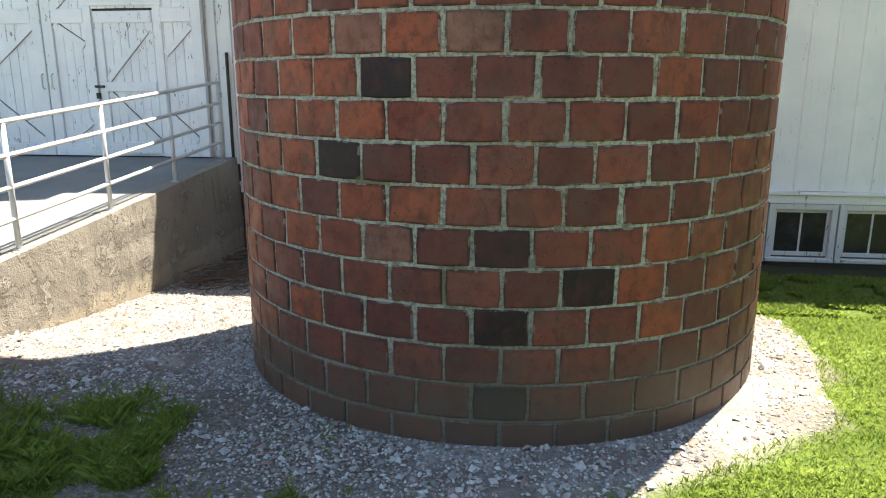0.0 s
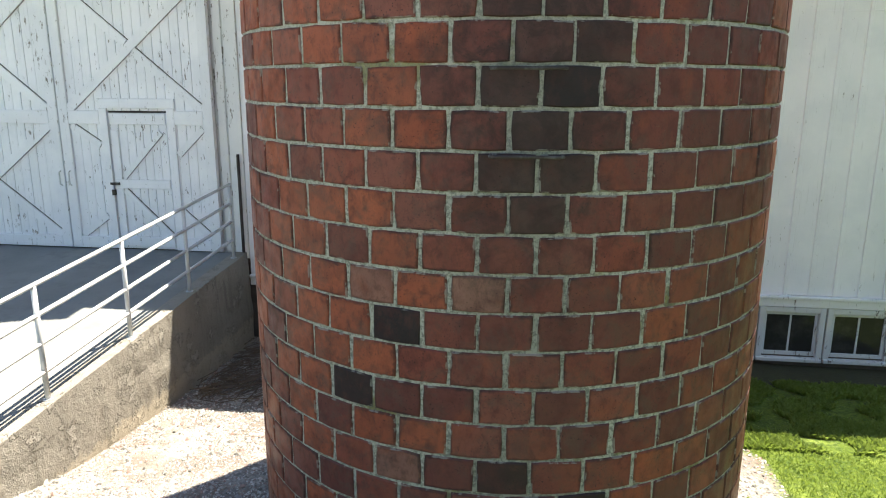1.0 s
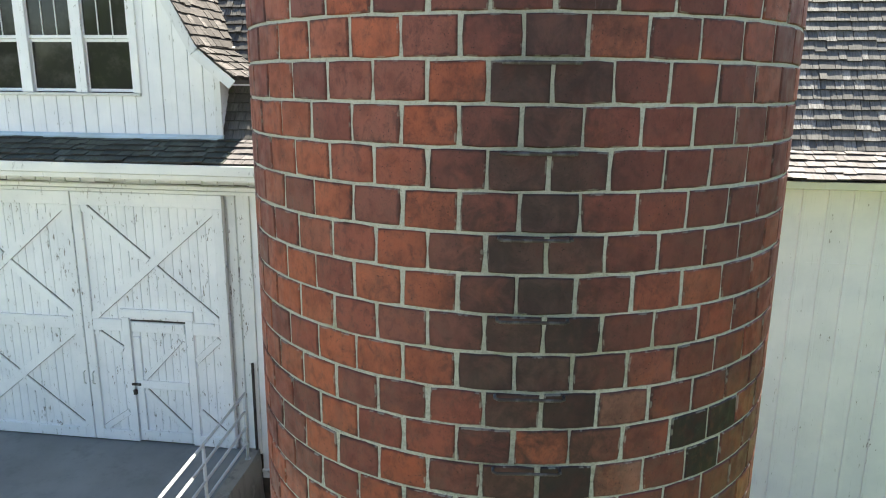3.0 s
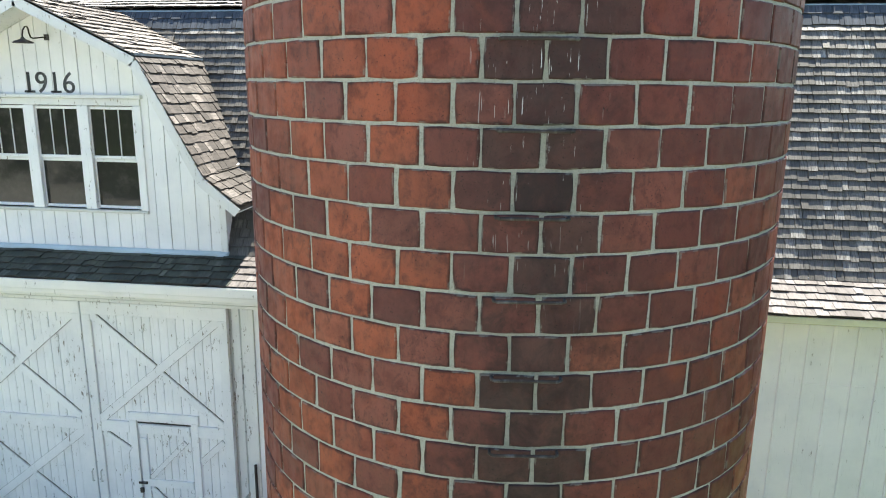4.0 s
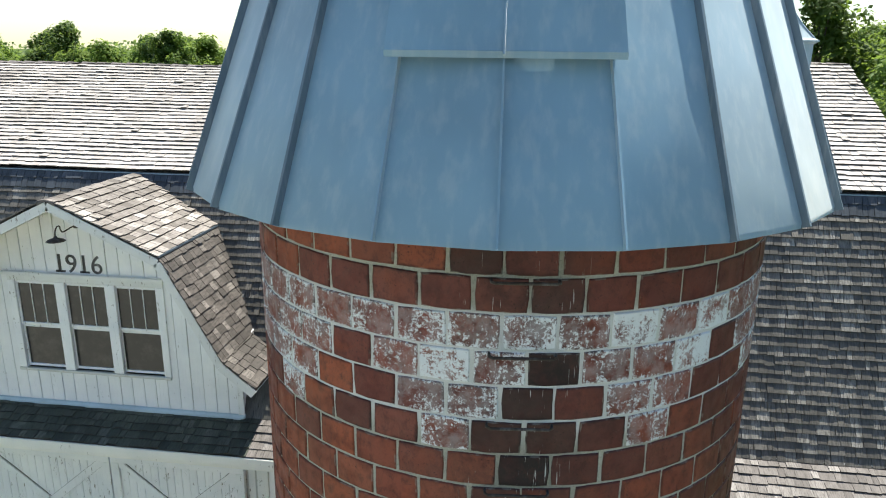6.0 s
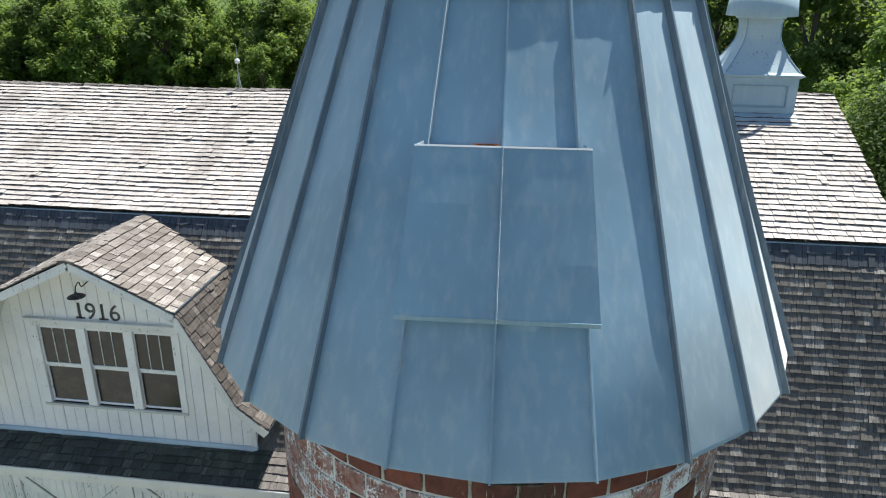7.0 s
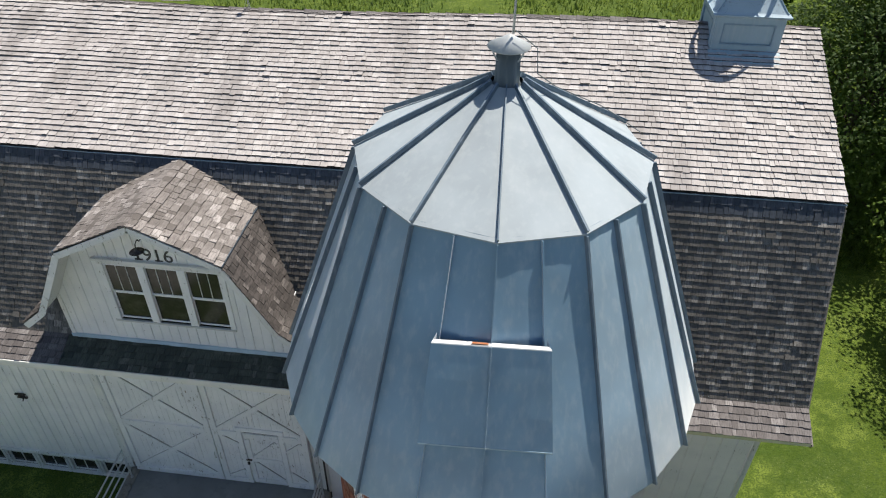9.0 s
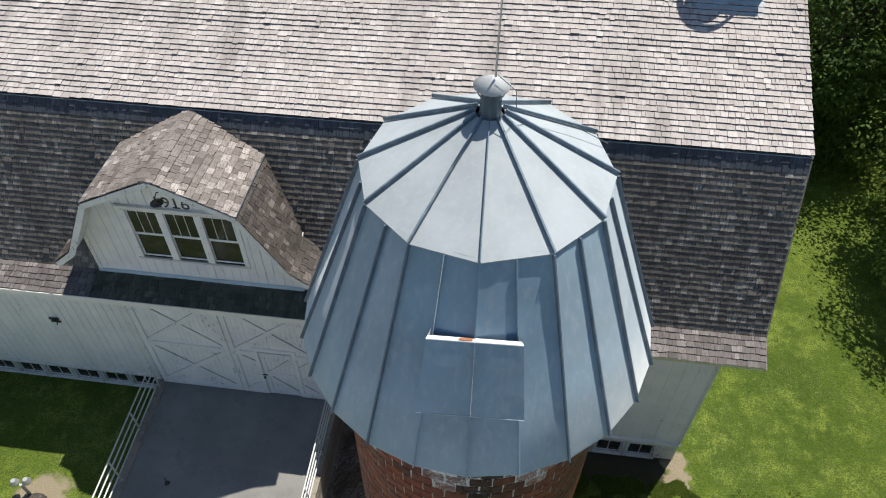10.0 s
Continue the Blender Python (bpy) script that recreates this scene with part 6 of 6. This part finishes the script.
# ---- trees ----
def tree_meshes(seed, height, spread, leaf, count, clumps, low=0.12):
    """A trunk with limbs, and a crown of many leaves in uneven clumps."""
    rnd = random.Random(seed)
    wood, crown = Shape(), Shape()
    bend = Vector((rnd.uniform(-0.3, 0.3), rnd.uniform(-0.3, 0.3), 0))
    top = Vector((bend.x * 2, bend.y * 2, height * 0.8))
    wood.tube([(0, 0, -0.5), bend * 0.4 + Vector((0, 0, height * 0.25)), bend + Vector((0, 0, height * 0.5)), top],
              [height * 0.026, height * 0.02, height * 0.013, height * 0.004], 7, False)
    centres = []
    for i in range(clumps):
        a = rnd.uniform(0, math.tau)
        q = rnd.random()
        z = height * (low + (0.97 - low) * q)
        rad = spread * (math.sin(math.pi * min(0.96, 0.15 + 0.83 * q)) ** 0.75) * rnd.uniform(0.25, 1.0)
        c = Vector((math.cos(a) * rad, math.sin(a) * rad, z))
        centres.append((c, spread * rnd.uniform(0.17, 0.33)))
        if i % 4 == 0:
            s = Vector((0, 0, z * 0.6)) + bend * 0.6
            wood.tube([s, s.lerp(c, 0.5) + Vector((0, 0, 0.1 * rad)), c], [height * 0.008, height * 0.005, height * 0.002], 5, False)
    per = count // clumps
    V, Fc = [], []
    for c, r in centres:
        for _ in range(per):
            d = Vector((rnd.gauss(0, 1), rnd.gauss(0, 1), rnd.gauss(0, 0.55)))
            d = d.normalized() * r * rnd.random() ** 0.4
            p = c + d
            n = (d.normalized() + Vector((rnd.uniform(-1, 1), rnd.uniform(-1, 1), rnd.uniform(0.2, 1.8)))).normalized()
            t = n.orthogonal().normalized()
            t.rotate(Matrix.Rotation(rnd.uniform(0, math.tau), 3, n))
            b = n.cross(t)
            l = leaf * rnd.uniform(0.6, 1.35)
            k = len(V)
            V += [p - t * l, p + b * l * 0.55 - n * l * 0.12, p + t * l, p - b * l * 0.55 - n * l * 0.12]
            Fc.append((k, k + 1, k + 2, k + 3))
    crown.v, crown.f = [tuple(p) for p in V], Fc
    return wood, crown


def tree(name, label, meshes, at, mats, turn=0.0, size=1.0, group=""):
    t = thing(name, label, "tree", group, at=(at[0], at[1], terrain(at[0], at[1]) - 0.1))
    t.rotation_euler, t.scale = (0, 0, turn), (size, size, size)
    part("trunk", meshes[0].mesh("trunk", M_BARK), M_BARK, t)
    part("crown", meshes[1].mesh("crown", mats), mats, t)
    return t


def build_trees():
    rnd = random.Random(77)
    kinds = []
    specs = [(11.5, 4.2, 0.21, 9000, 80, M_LEAF[0], "broad green woodland tree"), (12.5, 3.8, 0.21, 9000, 76, M_LEAF[1], "dark green woodland tree"),
             (9.5, 4.0, 0.20, 8500, 74, M_LEAF[2], "bright yellow-green woodland tree"), (8.0, 3.4, 0.19, 7500, 66, M_LEAF[3], "pale silvery-leaved woodland tree"),
             (10.5, 3.0, 0.20, 7500, 66, M_LEAF[0], "slender green woodland tree")]
    for i, (h, sp, lf, cnt, cl, mat, lab) in enumerate(specs):
        kinds.append(tree("tree", lab, tree_meshes(100 + i, h, sp, lf, cnt, cl, 0.04), (-75 + 36 * i, 108 + 3 * i), mat, 0.0, 1.0, "woodland behind the meadow"))
    for row, (y0, n, x0, x1) in enumerate(((79, 50, -95, 75), (85, 46, -95, 85), (91, 40, -105, 98), (100, 36, -115, 110), (112, 32, -125, 125), (128, 28, -140, 140))):
        for i in range(n):
            x = x0 + (x1 - x0) * (i + rnd.uniform(0.1, 0.9)) / n
            y = y0 + rnd.uniform(-3.0, 3.0) - 0.03 * max(0, x) - (10 if x > 25 else 0)
            if -72 < x < -33 and y < 83:
                y = 86 + rnd.uniform(-1.5, 1.5)
            if x < -75 and rnd.random() < 0.5:
                continue
            k = kinds[rnd.choices(range(5), (4, 4, 3, 1.2, 2))[0]]
            sc = (rnd.uniform(0.4, 0.7) if row == 0 else rnd.uniform(0.8, 1.25)) * (1.3 if x > 15 else 1.0)
            copy_thing(k, Matrix.Translation((x, y, terrain(x, y) - 0.1)) @ Matrix.Rotation(rnd.uniform(0, 6.28), 4, 'Z') @ Matrix.Diagonal((sc, sc, sc * rnd.uniform(0.9, 1.1), 1)))
    # yard trees beyond the end of the barn
    near = [("tall leafy yard tree beside the lawn", 17.4, 9.8, 9.5, 4.0), ("leafy yard tree beside the barn", 16.6, 17.8, 10.0, 4.6), ("dense yard tree behind the barn", 13.0, 26.0, 10.5, 4.8), ("tall yard tree shading the edge of the lawn", 18.4, 1.2, 11.5, 4.6)]
    for i, (lab, x, y, h, sp) in enumerate(near):
        tree("yard_tree", lab, tree_meshes(300 + i, h, sp, 0.08, 62000, 260, 0.05), (x, y), M_LEAF[1 if i != 1 else 0], 0.6 * i, 1.0, "trees beside the barn")
    # the last two, unseen at front right, are added to block sky light
    for i, (x, y, sc) in enumerate(((20, 22, 1.1), (18.5, 31, 1.15), (22, 40, 1.2), (16, 36, 1.0), (26, 30, 1.2), (25, 50, 1.2), (30, 60, 1.25), (24, 14, 1.0), (35, 72, 1.2), (14, 41, 0.9), (21, -7, 1.3), (23, -16, 1.3))):
        k = kinds[i % 5]
        copy_thing(k, Matrix.Translation((x, y, terrain(x, y) - 0.1)) @ Matrix.Rotation(i * 1.7, 4, 'Z') @ Matrix.Diagonal((sc, sc, sc, 1)))


build_trees()


def build_yard_wood():
    """The trees across the farmyard, which the panes of the dormer mirror."""
    rnd = random.Random(79)
    kinds = [o for o in bpy.data.objects if o.parent is None and o.get("group") == "woodland behind the meadow"][:5]
    for i in range(34):
        x, y = -70 + 4.3 * i + rnd.uniform(-1.5, 1.5), -33 - 9 * (i % 2) + rnd.uniform(-3, 3)
        sc = rnd.uniform(1.0, 1.35)
        copy_thing(kinds[i % 5], Matrix.Translation((x, y, terrain(x, y) - 0.1)) @ Matrix.Rotation(rnd.uniform(0, 6.28), 4, 'Z') @ Matrix.Diagonal((sc, sc, sc, 1)))


build_yard_wood()


def build_far_woods():
    rnd = random.Random(88)
    s = Shape()
    for _ in range(16000):
        x = rnd.uniform(-420, 160)
        y = 240 + rnd.uniform(0, 26) + 20 * noise.noise(Vector((x * 0.01, 0, 2)))
        top = 9.5 + 3.5 * noise.noise(Vector((x * 0.05, 0, 5))) + 2.0 * noise.noise(Vector((x * 0.21, 0, 8)))
        z = terrain(x, y) + top * rnd.random() ** 0.7
        l = rnd.uniform(0.5, 1.1)
        n = Vector((rnd.uniform(-1, 1), rnd.uniform(-1.2, 0.4), rnd.uniform(0, 1.4))).normalized()
        t = n.orthogonal().normalized()
        b = n.cross(t)
        p = Vector((x, y, z))
        s.add([p - t * l, p + b * l * 0.7, p + t * l, p - b * l * 0.7], [(0, 1, 2, 3)])
    tagged(part("far_woods", s, M_LEAF_HAZE), "distant green woods along the horizon", "woods", kind="stuff")


build_far_woods()

# ---- loose stuff on the ground ----
def bare_here(x, y, fray=0.0):
    d = math.hypot(x - SX, y - SY) + 0.35 * noise.noise(Vector((x * 0.9, y * 0.9, 3.0)))
    if d < 2.48:
        return True
    return -4.3 < x < 0.9 and y + 0.85 * sstep(-2.1, -1.2, x) > 3.42 + fray + 0.3 * noise.noise(Vector((x * 0.8, y * 0.8, 9.0)))


def build_gravel():
    rnd = random.Random(61)
    s = Shape()
    base = [(1, 0, 0), (-1, 0, 0), (0, 1, 0), (0, -1, 0), (0, 0, 1), (0, 0, -1)]
    tri = [(0, 2, 4), (2, 1, 4), (1, 3, 4), (3, 0, 4), (2, 0, 5), (1, 2, 5), (3, 1, 5), (0, 3, 5)]
    made = 0
    while made < 36000:
        x, y = rnd.uniform(-4.4, 3.4), rnd.uniform(2.4, 8.6)
        d = math.hypot(x - SX, y - SY)
        if d < SR + 0.01 or (x < RAX1 and y > 0) or not bare_here(x, y, rnd.gauss(0.0, 0.28)) or (y > 5.5 and d > 3.2 and x > -1):
            continue
        z = terrain(x, y)
        if x > 1.3 and rnd.random() < 0.6:
            continue
        if noise.noise(Vector((x * 1.7, y * 1.7, 4.0))) > 0.22 and rnd.random() < 0.75:
            continue
        r = rnd.uniform(0.005, 0.0145) if rnd.random() < 0.95 else rnd.uniform(0.0145, 0.030)
        sx, sy, sz = r * rnd.uniform(0.7, 1.5), r * rnd.uniform(0.7, 1.4), r * rnd.uniform(0.5, 0.85)
        a = rnd.uniform(0, 6.28)
        ca, sa = math.cos(a), math.sin(a)
        tilt = rnd.uniform(-0.5, 0.5)
        vs = []
        for (p, q, w) in base:
            p, q, w = p * sx * rnd.uniform(0.7, 1.2), q * sy * rnd.uniform(0.7, 1.2), w * sz
            vs.append((x + p * ca - q * sa, y + p * sa + q * ca, z + w + tilt * p + sz * 0.45))
        s.add(vs, tri)
        made += 1
    tagged(part("gravel", s, M_STONE), "loose pale limestone chips on earth", "gravel", kind="stuff")


def build_grass():
    rnd = random.Random(62)
    s = Shape()
    made = 0
    areas = [(-4.0, -0.7, 1.6, 3.9, 40000), (1.1, 6.6, 2.3, 9.2, 70000), (2.0, 6.4, 6.4, 9.25, 45000), (5.0, 11.0, 0.0, 11.0, 30000), (-1.2, 2.2, 2.2, 3.4, 4500)]
    for x0, x1, y0, y1, n in areas:
        k = 0
        tries = 0
        while k < n and tries < n * 8:
            tries += 1
            x, y = rnd.uniform(x0, x1), rnd.uniform(y0, y1)
            d = math.hypot(x - SX, y - SY)
            if d < SR + 0.05:
                continue
            if bare_here(x, y, rnd.gauss(0.0, 0.2)) and rnd.random() > 0.012:
                continue
            if x < 1.0 and noise.noise(Vector((x * 2.9, y * 2.9, 5.0))) + 0.42 * sstep(-1.15, -2.3, x) < 0.20 and rnd.random() > 0.03:
                continue
            z = terrain(x, y)
            weed = x < 0 and noise.noise(Vector((x * 3.3, y * 3.3, 8.0))) > 0.0
            clover = x > 2 and y > 6.4
            if clover and noise.noise(Vector((x * 2.2, y * 2.2, 6.0))) < -0.12 + 0.9 * sstep(8.5, 9.0, y):
                continue
            tall = rnd.uniform(0.03, 0.10) if weed else rnd.uniform(0.02, 0.07) if clover else rnd.uniform(0.015, 0.045) if x < 0 else rnd.uniform(0.012, 0.040)
            a = rnd.uniform(0, 6.28)
            w = rnd.uniform(0.008, 0.018) if clover else rnd.uniform(0.005, 0.011) if weed and rnd.random() < 0.5 else rnd.uniform(0.0022, 0.0052)
            lx, ly = rnd.uniform(-1.1, 1.1) * tall, rnd.uniform(-1.1, 1.1) * tall
            ca, sa = math.cos(a) * w, math.sin(a) * w
            s.add([(x - ca, y - sa, z - 0.005), (x + ca, y + sa, z - 0.005), (x + lx * 0.4 + ca * 0.8, y + ly * 0.4 + sa * 0.8, z + tall * 0.6), (x + lx, y + ly, z + tall)],
                  [(0, 1, 2), (0, 2, 3)])
            k += 1
    tagged(part("grass", s, M_GRASS), "short green lawn grass with weeds", "grass", kind="stuff")


def build_twigs():
    rnd = random.Random(63)
    s = Shape()
    for _ in range(420):
        x, y = -3.75 + abs(rnd.gauss(0, 0.55)), rnd.uniform(6.9, 9.0)
        z = terrain(x, y) + rnd.uniform(0.0, 0.14) * max(0.0, 1 - (x + 3.75))
        a = rnd.gauss(0.9, 0.5)
        l = rnd.uniform(0.12, 0.45)
        b = (x + math.cos(a) * l, y + math.sin(a) * l, z + rnd.uniform(-0.03, 0.06))
        if b[0] < -3.8:
            continue
        s.tube([(x, y, z + 0.01), b], rnd.uniform(0.003, 0.008), 4, False)
    tagged(part("twigs", s, M_TWIG), "dry brown twigs and leaf litter heaped by the wall", "twigs", kind="stuff")


def build_meadow():
    """Rough tall grass in the meadow behind the barn."""
    rnd = random.Random(64)
    v, f = [], []
    while len(f) < 60000:
        x, y = rnd.uniform(-62, 24), 22 + 56 * rnd.random()
        if noise.noise(Vector((x * 0.12, y * 0.12, 3.0))) + 0.5 * noise.noise(Vector((x * 0.5, y * 0.5, 7.0))) < rnd.uniform(-0.5, 0.25):
            continue
        if -33 < x < -23 and y > 46 or math.hypot((x + 36.5) / 8, (y - 68.5) / 6) < 0.8:
            continue
        z, a, tall, w = terrain(x, y), rnd.uniform(0, 6.28), rnd.uniform(0.15, 0.5), rnd.uniform(0.03, 0.09)
        ca, sa, lx, ly = math.cos(a) * w, math.sin(a) * w, rnd.uniform(-0.5, 0.5) * tall, rnd.uniform(-0.5, 0.5) * tall
        n = len(v)
        v += [(x - ca, y - sa, z - 0.02), (x + ca, y + sa, z - 0.02), (x + lx, y + ly, z + tall)]
        f.append((n, n + 1, n + 2))
    s = Shape()
    s.v, s.f = v, f
    tagged(part("meadow_grass", s, M_MEADOW), "rough green meadow grass in uneven tufts", "grass", kind="stuff")


build_gravel()
build_meadow()
build_grass()
build_twigs()
build_silo_wall()
